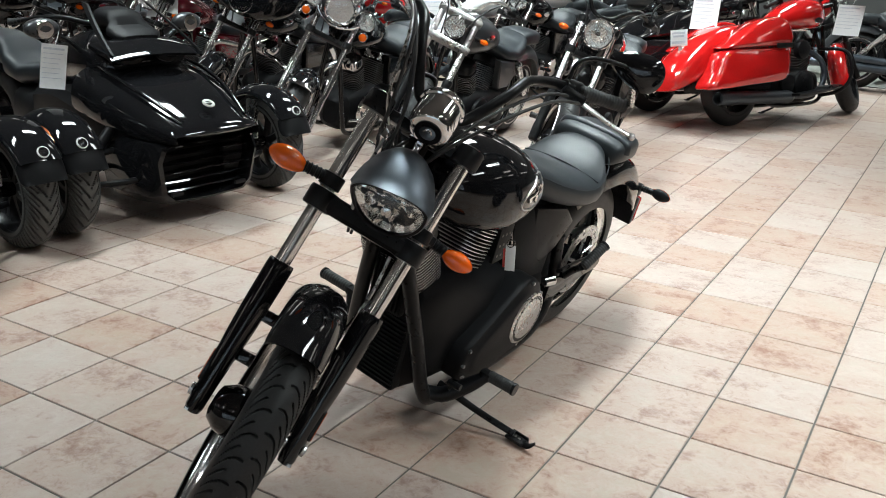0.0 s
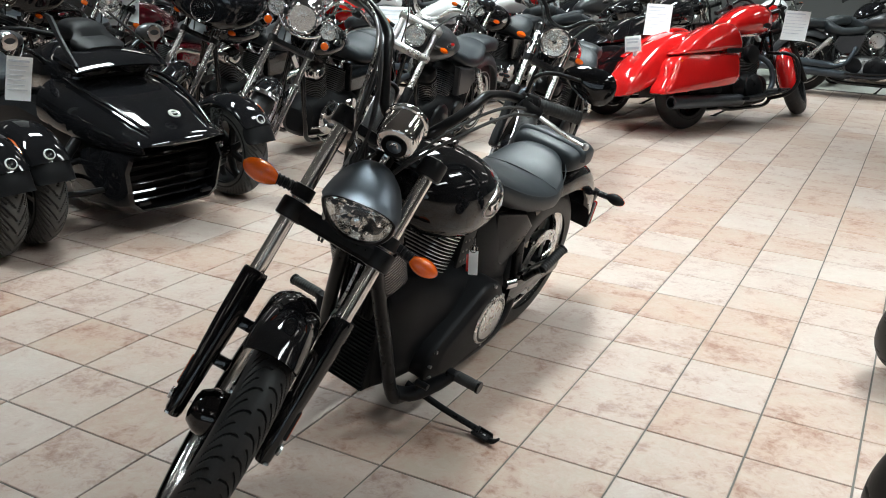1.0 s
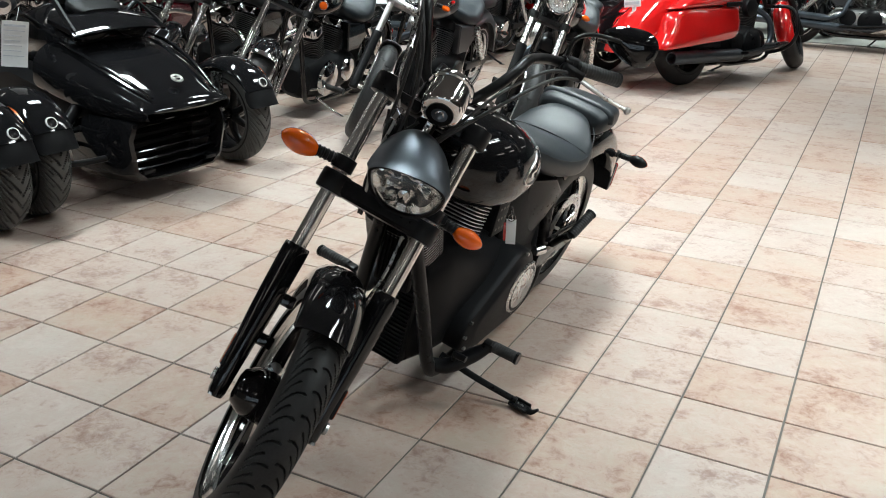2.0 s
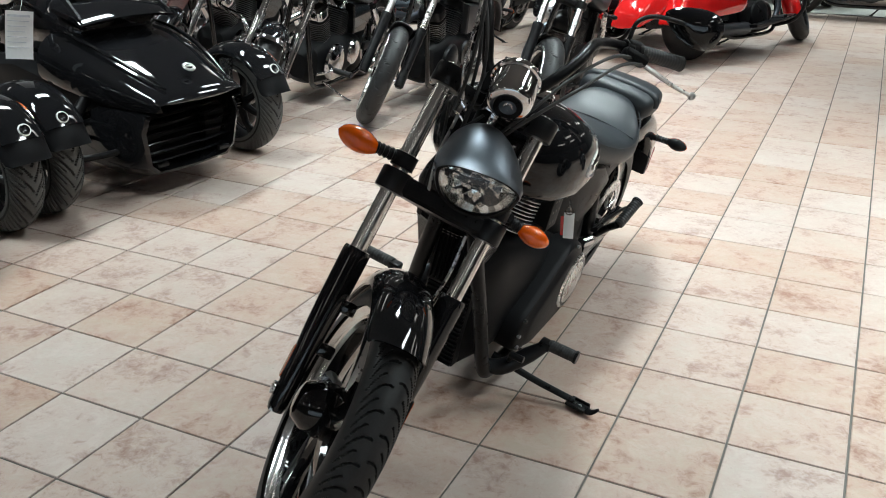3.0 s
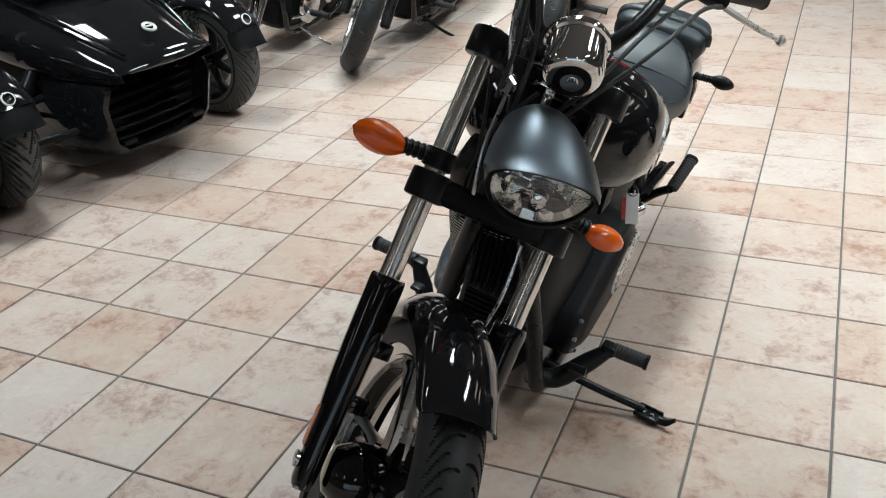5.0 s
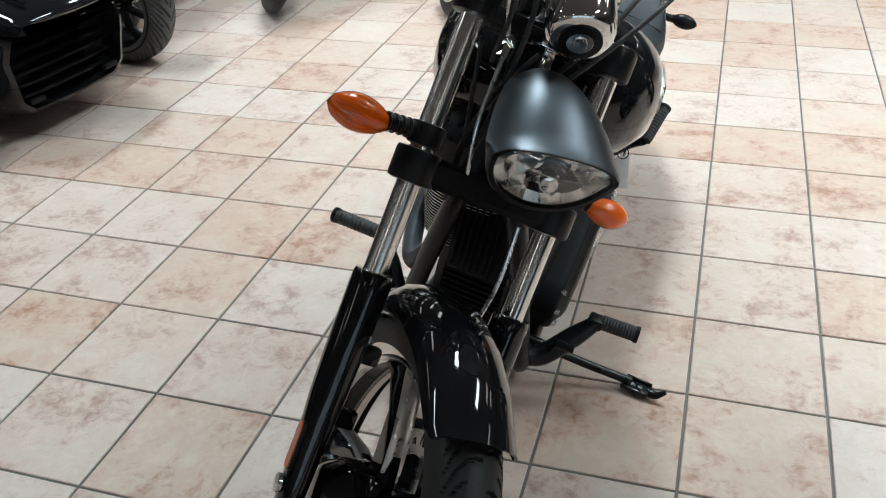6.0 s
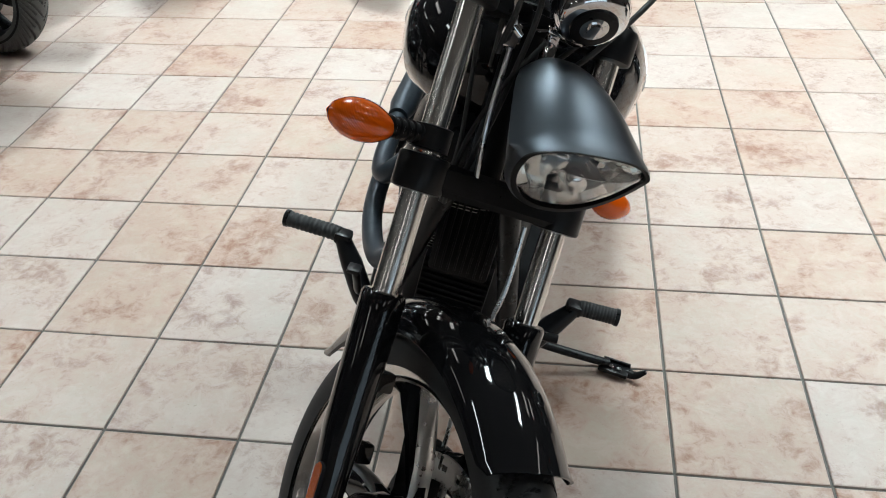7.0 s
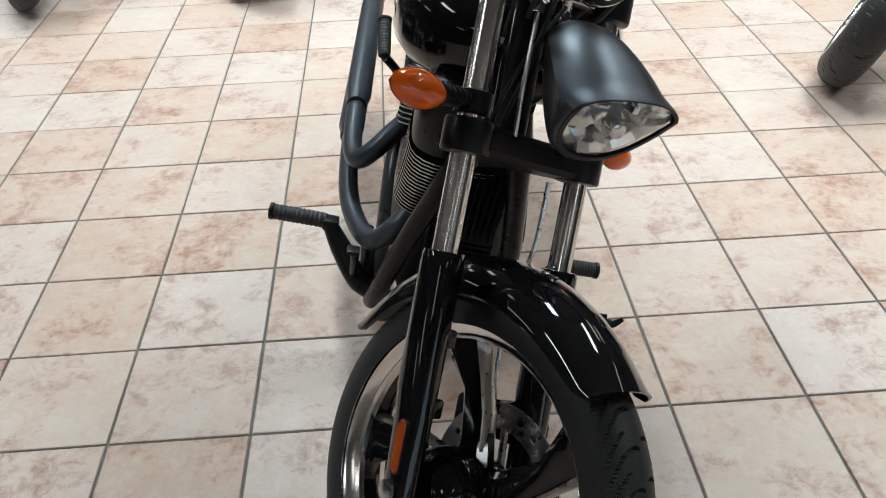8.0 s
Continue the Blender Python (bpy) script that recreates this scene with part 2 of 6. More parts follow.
def tube(bm, pts, r, seg=12, steps=6, cap=True, flat=1.0):
    """A round bar along a smooth path; r is one radius or one for each point."""
    path = smooth_path(pts, steps)
    n = len(path)
    if isinstance(r, (int, float)):
        rad = [r] * n
    else:
        rad = [float(np.interp(i / (n - 1) * (len(r) - 1), range(len(r)), r)) for i in range(n)]
    tan = [(path[min(i + 1, n - 1)] - path[max(i - 1, 0)]).normalized() for i in range(n)]
    side = tan[0].orthogonal().normalized()
    rings = []
    for i in range(n):
        side = (side - tan[i] * side.dot(tan[i])).normalized()
        up = tan[i].cross(side)
        rings.append([path[i] + rad[i] * (math.cos(a) * side + flat * math.sin(a) * up) for a in (2 * math.pi * k / seg for k in range(seg))])
    return loft(bm, rings, cap)


def lathe(bm, prof, m=None, seg=32, cap=True):
    """Turn a profile of (radius, height) round z, then place it by m."""
    m = m or Matrix()
    rings = [[m @ Vector((r * math.cos(2 * math.pi * k / seg), r * math.sin(2 * math.pi * k / seg), h)) for k in range(seg)] for r, h in prof]
    return loft(bm, rings, cap)


def along(a, b):
    """The pose whose z runs from a to b."""
    a, b = Vector(a), Vector(b)
    return Matrix.Translation(a) @ (b - a).to_track_quat("Z", "Y").to_matrix().to_4x4()


def rod(bm, a, b, r, seg=14, r2=None, round_=0.0):
    h = (Vector(b) - Vector(a)).length
    r2 = r if r2 is None else r2
    e = round_ or min(r, h) * 0.12
    return lathe(bm, [(r - e, 0), (r, e), (r2, h - e), (r2 - e, h)], along(a, b), seg)


def outline(bm, pts, depth, m=None, bevel=0.0):
    """A plate: a closed outline in x, y, thickened along z."""
    m = m or Matrix()
    c = Vector((sum(p[0] for p in pts) / len(pts), sum(p[1] for p in pts) / len(pts)))

    def ring(z, k):
        return [m @ Vector((c.x + (p[0] - c.x) * k, c.y + (p[1] - c.y) * k, z)) for p in pts]
    s = max((Vector(p) - c).length for p in pts)
    k = 1 - bevel / s
    if bevel:
        return loft(bm, [ring(0, k), ring(bevel, 1), ring(depth - bevel, 1), ring(depth, k)])
    return loft(bm, [ring(0, 1), ring(depth, 1)])


def blob(bm, c, s, m=None, u=20, v=12):
    t = Matrix.Translation(c) @ Matrix.Diagonal((*s, 1))
    bmesh.ops.create_uvsphere(bm, u_segments=u, v_segments=v, radius=1, matrix=(m or Matrix()) @ t)
    return bm


B = bmesh.new
XAXIS = Matrix.Rotation(radians(90), 4, "Y")


# ---- wheels ----
def tyre(r, w, h, around, across, pattern):
    """A tyre about the x axis, its tread cut in: radius, width, wall height, mesh steps."""
    bm = B()
    rings = []
    for i in range(around):
        th = 2 * math.pi * i / around
        ring = []
        for j in range(across + 1):
            v = 2 * j / across - 1
            a = v * 1.72
            x = w / 2 * math.sin(a) if abs(a) < math.pi / 2 else math.copysign(w / 2 * (1 - 0.12 * (abs(a) - math.pi / 2)), a)
            rad = r - h + h * math.copysign(abs(math.cos(a)) ** 0.85, math.cos(a))
            rad -= pattern(th, v, r)
            ring.append(Vector((x, -rad * math.cos(th), rad * math.sin(th))))
        rings.append(ring)
    rings.append(rings[0])
    vs = [[bm.verts.new(p) for p in q] for q in rings[:-1]]
    vs.append(vs[0])
    for a, b in zip(vs, vs[1:]):
        for j in range(across):
            bm.faces.new((a[j], a[j + 1], b[j + 1], b[j]))
    return bm


def sipes(count, wide=0.0026, deep=0.005, lean=0.55, lo=0.05, hi=0.62, handed=1):
    """Curved tread cuts that run from near the crown to the shoulder, long and short by turns."""
    step = 2 * math.pi / count

    def f(th, v, r):
        a = abs(v)
        if not lo < a < hi:
            return 0.0
        t = (a - lo) / (hi - lo)
        ph = handed * th + (0.5 * step if v > 0 else 0) - lean * step * 2.2 * (t ** 1.4 - 0.25 * math.sin(3 * t))
        k = math.floor(ph / step + 0.5)
        off = abs(ph - k * step) * r
        if k % 2 and t < 0.42:
            return 0.0
        return deep if off < wide * (1 - 0.3 * t) else 0.0
    return f


def chevrons(count=28):
    """Bold slanting grooves that meet at the crown, with shorter ones between."""
    step = 2 * math.pi / count

    def f(th, v, r):
        a = abs(v)
        if not 0.02 < a < 0.8:
            return 0.0
        ph = th + (0.3 * step if v > 0 else 0) - 0.62 * a ** 0.8
        one = abs(ph / step - math.floor(ph / step + 0.5)) * step * r
        two = abs(ph / step + 0.5 - math.floor(ph / step + 1.0)) * step * r
        return 0.013 if one < 0.0055 or (two < 0.0042 and a > 0.3) else 0.0
    return f


def smooth_tread(th, v, r):
    return 0.0


def make_wheel(parent, m, r=0.32, w=0.13, h=0.085, spokes=5, rim_mat=CHROME, spoke_mat=GLOSS, pattern=None, around=200, across=24, disc=1, fat=1.0, rubber=RUBBER, rim_w=None):
    """A cast wheel about x: rim > tyre, spokes, hub, brake disc."""
    rr = r - h - 0.006
    hw = (rim_w or w) * 0.43
    def ring(prof, seg=80):
        bm = B()
        rings = []
        for k in range(seg):
            t = 2 * math.pi * k / seg
            rings.append([Vector((x, -q * math.cos(t), q * math.sin(t))) for q, x in prof])
        vs = [[bm.verts.new(p) for p in q] for q in rings]
        n = len(prof)
        for a, b in zip(vs, vs[1:] + vs[:1]):
            for i in range(n):
                bm.faces.new((a[i], a[(i + 1) % n], b[(i + 1) % n], b[i]))
        return bm
    wheel = part("wheel", ring([(rr + 0.012, -hw), (rr - 0.006, -hw * 0.9), (rr - 0.024, -hw * 0.45), (rr - 0.024, hw * 0.45), (rr - 0.006, hw * 0.9), (rr + 0.012, hw), (rr + 0.014, 0)]), spoke_mat, parent, "cast wheel with a bright rim lip", m)
    for s in (-1, 1):
        lip = [(rr + 0.016, hw - 0.004), (rr + 0.022, hw + 0.006), (rr + 0.02, hw + 0.012), (rr + 0.01, hw + 0.0125), (rr + 0.004, hw + 0.006), (rr - 0.002, hw + 0.008), (rr - 0.008, hw + 0.006), (rr - 0.014, hw - 0.004), (rr - 0.012, hw - 0.012)]
        if fat > 1.2:
            lip = [(rr + 0.012, hw - 0.004), (rr + 0.024, hw + 0.006), (rr + 0.0245, hw + 0.011), (rr + 0.018, hw + 0.015), (rr + 0.009, hw + 0.013), (rr + 0.004, hw + 0.007), (rr - 0.003, hw + 0.008), (rr - 0.008, hw + 0.002), (rr - 0.022, hw - 0.006), (rr - 0.026, hw - 0.003), (rr - 0.031, hw - 0.008), (rr - 0.032, hw - 0.02), (rr - 0.02, hw - 0.024)]
        part("rim_lip", ring([(q, s * x) for q, x in lip]), rim_mat, wheel, "polished rim lip")
    part("tyre", tyre(r, w, h, around, across, pattern or smooth_tread), rubber, wheel, "black rubber tyre", sharp=25)
    hub = B()
    lathe(hub, [(0.02, -w * 0.55), (0.034, -w * 0.54), (0.038, -w * 0.3), (0.03, 0), (0.038, w * 0.3), (0.034, w * 0.54), (0.02, w * 0.55)], XAXIS, 28)
    part("hub", hub, GLOSS, wheel)
    for k in range(spokes):
        t = 2 * math.pi * k / spokes + 0.3
        sp = B()
        rings = []
        for f, wid, th in ((0.0, 0.030, 0.022), (0.25, 0.022, 0.02), (0.6, 0.02, 0.017), (0.88, 0.03, 0.017), (1.0, 0.05, 0.02)):
            q = 0.028 + f * (rr - 0.05)
            sw = 0.35 * f * f
            c, s = math.cos(t + sw), math.sin(t + sw)
            o, d = Vector((0, -q * c, q * s)), Vector((0, s, c))
            wid *= fat
            rings.append([o + d * wid * x + Vector((th * y, 0, 0)) for x, y in ((-1, -0.4), (-0.6, -1), (0.6, -1), (1, -0.4), (1, 0.4), (0.6, 1), (-0.6, 1), (-1, 0.4))])
        loft(sp, rings)
        spk = part("spoke", sp, spoke_mat, wheel)
        if fat > 1.2:
            ed = B()
            rings = []
            for f, wid in ((0.2, 0.021), (0.45, 0.02), (0.7, 0.022), (0.95, 0.04)):
                q = 0.028 + f * (rr - 0.05)
                c, s_ = math.cos(t + 0.35 * f * f), math.sin(t + 0.35 * f * f)
                o, d = Vector((0, -q * c, q * s_)), Vector((0, s_, c))
                rings.append([o - d * wid * fat * x + Vector((y, 0, 0)) for x, y in ((1.02, -0.008), (1.02, 0.008), (0.8, 0.0195), (0.8, -0.0195))])
            loft(ed, rings)
            part("machined_edge", ed, ALLOY, wheel)
    if disc:
        bm = B()
        x0 = disc * w * 0.52
        n = 60
        for k in range(n):
            t0, t1 = 2 * math.pi * k / n, 2 * math.pi * (k + 1) / n
            for q0, q1 in ((0.108, 0.122), (0.126, 0.134), (0.138, 0.15)):
                if q0 == 0.126 and k % 3 == 0:
                    continue
                ring = [[Vector((x0 + z, -q * math.cos(t), q * math.sin(t))) for q, z in ((q0 - 0.002, -0.0025), (q1 + 0.002, -0.0025), (q1 + 0.002, 0.0025), (q0 - 0.002, 0.0025))] for t in (t0, t1)]
                loft(bm, ring, cap=False)
        for k in range(5):
            t = 2 * math.pi * k / 5
            rod(bm, (x0, -0.03 * math.cos(t), 0.03 * math.sin(t)), (x0, -0.11 * math.cos(t + 0.3), 0.11 * math.sin(t + 0.3)), 0.007, 8)
        part("brake_disc", bm, STEEL, wheel, "drilled steel brake disc")
    return wheel


def fender_arc(r0, half, lo, hi, drop, crown=0.012, thick=0.004, n=36, m=14, flare=0.0):
    """A mudguard about the x axis from angle lo to hi, counted from the front over the top."""
    bm = B()
    rings = []
    for i in range(n + 1):
        f = i / n
        t = radians(lo + (hi - lo) * f)
        ends = math.sin(math.pi * min(max(f, 0), 1)) ** 0.35 if 0 < f < 1 else 0.0
        hw = half * (0.9 + 0.1 * ends)
        ring = []
        for side in (0, 1):
            pts = []
            for j in range(m + 1):
                a = (j / m * 2 - 1)
                x = hw * math.sin(a * math.pi / 2)
                q = r0 + crown - (1 - math.cos(a * math.pi / 2)) * (drop * (0.45 + 0.55 * ends) + flare)
                q -= side * thick
                x *= 1 - side * thick / hw
                pts.append(Vector((x, -q * math.cos(t), q * math.sin(t))))
            ring += pts if side == 0 else pts[::-1]
        rings.append(ring)
    return loft(bm, rings)


# ---- motorcycle parts ----
FIN_DATA = {}


def fins(parent, centre, axis, half_x, half_y, count, pitch, thick, edge, face):
    """A stack of thin cooling plates, bright at the edge and black on their faces."""
    key = (half_x, half_y, thick, edge.name)
    if key not in FIN_DATA:
        bm = B()
        pts = []
        for i in range(24):
            a = 2 * math.pi * i / 24
            c, q = math.cos(a), math.sin(a)
            pts.append((half_x * math.copysign(abs(c) ** 0.6, c), half_y * math.copysign(abs(q) ** 0.6, q)))
        outline(bm, pts, thick)
        bmesh.ops.recalc_face_normals(bm, faces=bm.faces)
        for f in bm.faces:
            f.material_index = 1 if abs(f.normal.z) > 0.7 else 0
        data = bpy.data.meshes.new("cooling_fin")
        bm.to_mesh(data)
        bm.free()
        data.materials.append(edge)
        data.materials.append(face)
        FIN_DATA[key] = data
    m = along(centre, Vector(centre) + Vector(axis))
    for k in range(count):
        ob = new("cooling_fin", FIN_DATA[key])
        ob.parent = parent
        ob.matrix_basis = m @ Matrix.Translation((0, 0, k * pitch))


def ribbed(bm, a, b, r, ribs, proud, wide=0.0035, end=0.0):
    """A round bar with raised ribs, all one turned body."""
    a, b = Vector(a), Vector(b)
    h = (b - a).length
    prof = [(r * 0.85, 0), (r, 0.002)]
    for k in range(ribs):
        c = h * (0.1 + 0.82 * k / (ribs - 1))
        prof += [(r, c - wide), (r * proud, c - wide * 0.45), (r * proud, c + wide * 0.45), (r, c + wide)]
    if end:
        prof += [(r, h - 0.008), (r * end, h - 0.006), (r * end, h - 0.001), (r * end * 0.85, h)]
    else:
        prof += [(r, h - 0.002), (r * 0.85, h)]
    return lathe(bm, prof, along(a, b), 18)


def signal(parent, at, out, size=1.0, lens=AMBER, m=None, body=SATIN, droop=0.0):
    """A turn signal: stalk, shell and lens; out is the side it points to (1 or -1)."""
    at = Vector(at)
    m = m or Matrix()
    bm = B()
    ribbed(bm, at, at + Vector((out * 0.062 * size, -droop * 0.6, 0.004 - droop * 0.6)), 0.0145 if droop else 0.0125, 5, 1.18, 0.0035)
    s = part("turn_signal", bm, body, parent, "amber turn signal on a rubber stalk", m)
    c = at + Vector((out * 0.105 * size, -droop, 0.006 - droop))
    for name, mat, y0, y1 in (("lens", lens, -1, 0.12), ("shell", body, 0.1, 1)):
        bm = B()
        rings = []
        for i in range(17):
            f = i / 16
            x = (f * 2 - 1) * 0.056 * size
            q = max(0.02, (math.sin(math.pi * f ** (1.06 if out > 0 else 0.94)) ** 0.56)) * 0.031 * size
            ring = []
            for k in range(16):
                a = math.pi * k / 15
                yy = -math.sin(a) if y0 < 0 else math.sin(a)
                ring.append(c + Vector((x, (y0 < 0) * 0.004 + yy * q * (0.95 if y0 < 0 else 0.8), q * math.cos(a))))
            rings.append(ring)
        loft(bm, rings)
        part(name, bm, mat, s)
    return s


def mirror(parent, base, head, face, m=None, size=1.0):
    base, head = Vector(base), Vector(head)
    bm = B()
    rise = base + Vector((0, 0, 0.4 * (head.z - base.z)))
    tube(bm, [base, rise, rise.lerp(head, 0.3) + Vector((0, 0, 0.02)), head], 0.0065, 10)
    s = part("mirror", bm, SATIN, parent, "black teardrop mirror on a stalk", m)
    d = Vector(face).normalized()
    q = Matrix.Translation(head) @ d.to_track_quat("Z", "Y").to_matrix().to_4x4()
    bm = B()
    rings = []
    for z, k in ((-0.03, 0.25), (-0.026, 0.55), (-0.015, 0.85), (0, 1.0), (0.006, 0.98)):
        rings.append([q @ Vector((k * size * 0.072 * math.cos(a) * (1 + 0.15 * math.cos(a)), k * size * 0.045 * math.sin(a) * (1 - 0.25 * math.cos(a)), z)) for a in (2 * math.pi * i / 28 for i in range(28))])
    loft(bm, rings)
    part("housing", bm, GLOSS, s)
    bm = B()
    loft(bm, [[q @ Vector((k * size * 0.066 * math.cos(a) * (1 + 0.15 * math.cos(a)), k * size * 0.041 * math.sin(a) * (1 - 0.25 * math.cos(a)), z)) for a in (2 * math.pi * i / 28 for i in range(28))] for z, k in ((0.0075, 1), (0.009, 0.99))])
    part("mirror_glass", bm, CHROME, s)
    return s


def grip_bar(parent, a, b, m=None, ridges=9, r=0.0165, proud=1.13):
    return part("grip", ribbed(B(), a, b, r, ridges, proud, 0.003, 1.22 if proud > 1.1 else 1.08), GRIP, parent, "ribbed rubber grip", m)


def foot_peg(parent, a, b, m=None, name="foot_peg"):
    p = part(name, ribbed(B(), a, b, 0.0182, 11, 1.08), GRIP, parent, "ribbed rubber foot peg", m)
    bm = B()
    d = (Vector(b) - Vector(a)).normalized()
    rod(bm, Vector(b) - d * 0.006, Vector(b) + d * 0.004, 0.0215, 16)
    part("end_cap", bm, SATIN, p)
    return p


# ---- the show bike: black cruiser on its side stand ----
LEAN, HEADING = 14.6, -4.2
SHOW = pose(-0.643, -0.793, 0.0, 0, LEAN, HEADING)
RAKE, STEER = radians(33.2), radians(32.2)
fu = Vector((math.cos(STEER), math.sin(STEER) * math.cos(RAKE), -math.sin(STEER) * math.sin(RAKE)))
fa = Vector((0, math.sin(RAKE), math.cos(RAKE)))
fb = fa.cross(fu)
FORK = Matrix.Translation((0.03, 0.469, 1.049)) @ Matrix((fu, fb, fa)).transposed().to_4x4()


def long_guard():
    """A deep rear mudguard that runs straight back from the seat and then falls to the tail."""
    bm = B()
    rings = []
    for t in range(52, 161, 4):
        top = float(np.interp(t, (52, 75, 95, 115, 130, 145, 160), (0.43, 0.44, 0.445, 0.465, 0.485, 0.485, 0.46)))
        low = float(np.interp(t, (52, 80, 140, 160), (0.36, 0.345, 0.36, 0.41)))
        hw = float(np.interp(t, (52, 90, 140, 160), (0.11, 0.135, 0.13, 0.115)))
        ring = []
        for side in (0, 1):
            pts = []
            for j in range(17):
                a = (j / 8 - 1) * math.pi / 2
                x = (hw - 0.005 * side) * math.copysign(abs(math.sin(a)) ** 0.7, math.sin(a))
                q = low + (top - low - 0.005 * side) * abs(math.cos(a)) ** 0.75
                pts.append(Vector((x, -q * math.cos(radians(t)), q * math.sin(radians(t)))))
            ring += pts if side == 0 else pts[::-1]
        rings.append(ring)
    return loft(bm, rings)


def show_bike():
    bike = thing("motorcycle", SHOW, "gloss black cruiser motorcycle leaning on its side stand", "motorcycle")
    LEG, OFF = 0.1365, -0.0085
    # front wheel
    make_wheel(bike, FORK @ Matrix.Translation((0, -0.0107, -0.855)) @ Matrix.Rotation(radians(4), 4, "Z"), 0.364, 0.12, 0.066, 5, POLISHED, GLOSS, sipes(76, 0.0026, 0.008, 0.85, 0.04, 0.62, -1), 1100, 56, 1, 1.5, rim_w=0.092)
    # fork
    for s in (-1, 1):
        x = s * LEG + OFF
        bm = B()
        rod(bm, (x, 0, -0.5), (x, 0, 0.062), 0.0215, 32)
        part("fork_tube", bm, TUBE, bike, "polished chrome fork tube", FORK)
        bm = B()
        rings = []
        for z, rx, ry, oy in ((-0.454, 0.026, 0.026, 0), (-0.455, 0.033, 0.033, 0), (-0.462, 0.0355, 0.0355, 0), (-0.48, 0.036, 0.036, 0), (-0.6, 0.0345, 0.036, 0), (-0.68, 0.032, 0.038, 0), (-0.74, 0.028, 0.036, -0.003), (-0.83, 0.025, 0.034, -0.004), (-0.885, 0.024, 0.033, -0.004), (-0.9, 0.02, 0.027, -0.004)):
            rings.append([Vector((x + rx * math.cos(a), oy + ry * math.sin(a), z)) for a in (2 * math.pi * k / 28 for k in range(28))])
        loft(bm, rings)
        leg = part("fork_leg", bm, GLOSS, bike, "gloss black lower fork leg", FORK)
        bm = B()
        pts = [(0.0095 * math.cos(a), 0.044 * (1 if math.sin(a) > 0 else -1) * (0.75 + 0.25 * abs(math.sin(a)))) for a in (2 * math.pi * (k + 0.5) / 20 for k in range(20))]
        outline(bm, pts, 0.008, Matrix.Translation((x + s * 0.023, -0.014, -0.775)) @ Matrix.Rotation(radians(90), 4, "X") @ Matrix.Rotation(radians(s * 84), 4, "Y"), 0.002)
        part("reflector", bm, AMBER_BACK, leg, "amber side reflector")
        bm = B()
        outline(bm, [(1.12 * qx, 1.04 * qy) for qx, qy in pts], 0.016, Matrix.Translation((x + s * 0.013, -0.014, -0.775)) @ Matrix.Rotation(radians(90), 4, "X") @ Matrix.Rotation(radians(s * 84), 4, "Y"), 0.002)
        part("reflector_base", bm, SATIN, leg)
        for yy, zz in ((-0.026, -0.893), (0.018, -0.893)):
            bm = B()
            lathe(bm, [(0.004, 0), (0.0075, 0.001), (0.0075, 0.007), (0.004, 0.008)], Matrix.Translation((x + s * 0.012, yy - 0.004, zz + 0.002)) @ Matrix.Rotation(radians(180), 4, "X"), 6)
            part("pinch_bolt", bm, STEEL, leg)
        bm = B()
        lathe(bm, [(0.011, 0), (0.017, 0.001), (0.017, 0.008), (0.009, 0.01)], Matrix.Translation((x + s * 0.024, -0.004, -0.85)) @ Matrix.Rotation(radians(s * 90), 4, "Y"), 20)
        part("axle_nut", bm, STEEL, leg)
        # tabs that carry the mudguard and the caliper
        for z in (-0.6, -0.72):
            bm = B()
            box(bm, (x - s * 0.045, 0.02, z), (0.05, 0.026, 0.034), 0.006)
            part("mount_tab", bm, GLOSS, leg)
    bm = B()
    rod(bm, (-0.11, -0.004, -0.85), (0.11, -0.004, -0.85), 0.014, 20)
    lathe(bm, [(0.03, 0), (0.034, 0.004), (0.034, 0.01), (0.022, 0.012)], Matrix.Translation((-0.105, -0.004, -0.85)) @ XAXIS, 28)
    part("axle", bm, STEEL, bike, "steel front axle", FORK)
    bm = B()
    lathe(bm, [(0.03, -0.112), (0.046, -0.106), (0.066, -0.075), (0.072, -0.03), (0.055, 0.02), (0.045, 0.06)], Matrix.Translation((0, -0.004, -0.85)) @ XAXIS, 36)
    part("hub_shell", bm, GLOSS, bike, "gloss black hub shell", FORK)
    # brake caliper on the disc side
    bm = B()
    box(bm, (0.09, 0.1, -0.78), (0.06, 0.07, 0.13), 0.014, seg=3)
    box(bm, (0.115, 0.05, -0.76), (0.02, 0.1, 0.05), 0.006)
    cal = part("brake_caliper", bm, CAST, bike, "black front brake caliper", FORK)
    for zz in (-0.75, -0.81):
        bm = B()
        lathe(bm, [(0.02, 0), (0.022, 0.003), (0.018, 0.008), (0.006, 0.009)], Matrix.Translation((0.12, 0.105, zz)) @ XAXIS, 20)
        part("piston_cap", bm, STEEL, cal)
    # mudguard
    part("front_mudguard", fender_arc(0.384, 0.081, 38, 146, 0.072, 0.014), GLOSS, bike, "gloss black front mudguard", FORK @ Matrix.Translation((0, 0, -0.845)), 50)
    # clamps
    bm = B()
    for s in (-1, 1):
        lathe(bm, [(0.028, 0), (0.037, 0.002), (0.039, 0.006), (0.039, 0.05), (0.036, 0.056), (0.02, 0.06)], Matrix.Translation((s * LEG + OFF, 0, 0)), 28)
        box(bm, (s * 0.09, 0.03, 0.022), (0.11, 0.062, 0.032), 0.01)
    box(bm, (0, 0.062, 0.022), (0.16, 0.07, 0.034), 0.012)
    part("upper_clamp", bm, SATIN, bike, "black upper fork clamp", FORK)
    bm = B()
    for s in (-1, 1):
        lathe(bm, [(0.03, 0), (0.039, 0.002), (0.041, 0.006), (0.041, 0.052), (0.039, 0.057), (0.025, 0.059)], Matrix.Translation((s * LEG + OFF, 0, -0.294)), 28)
    rings = []
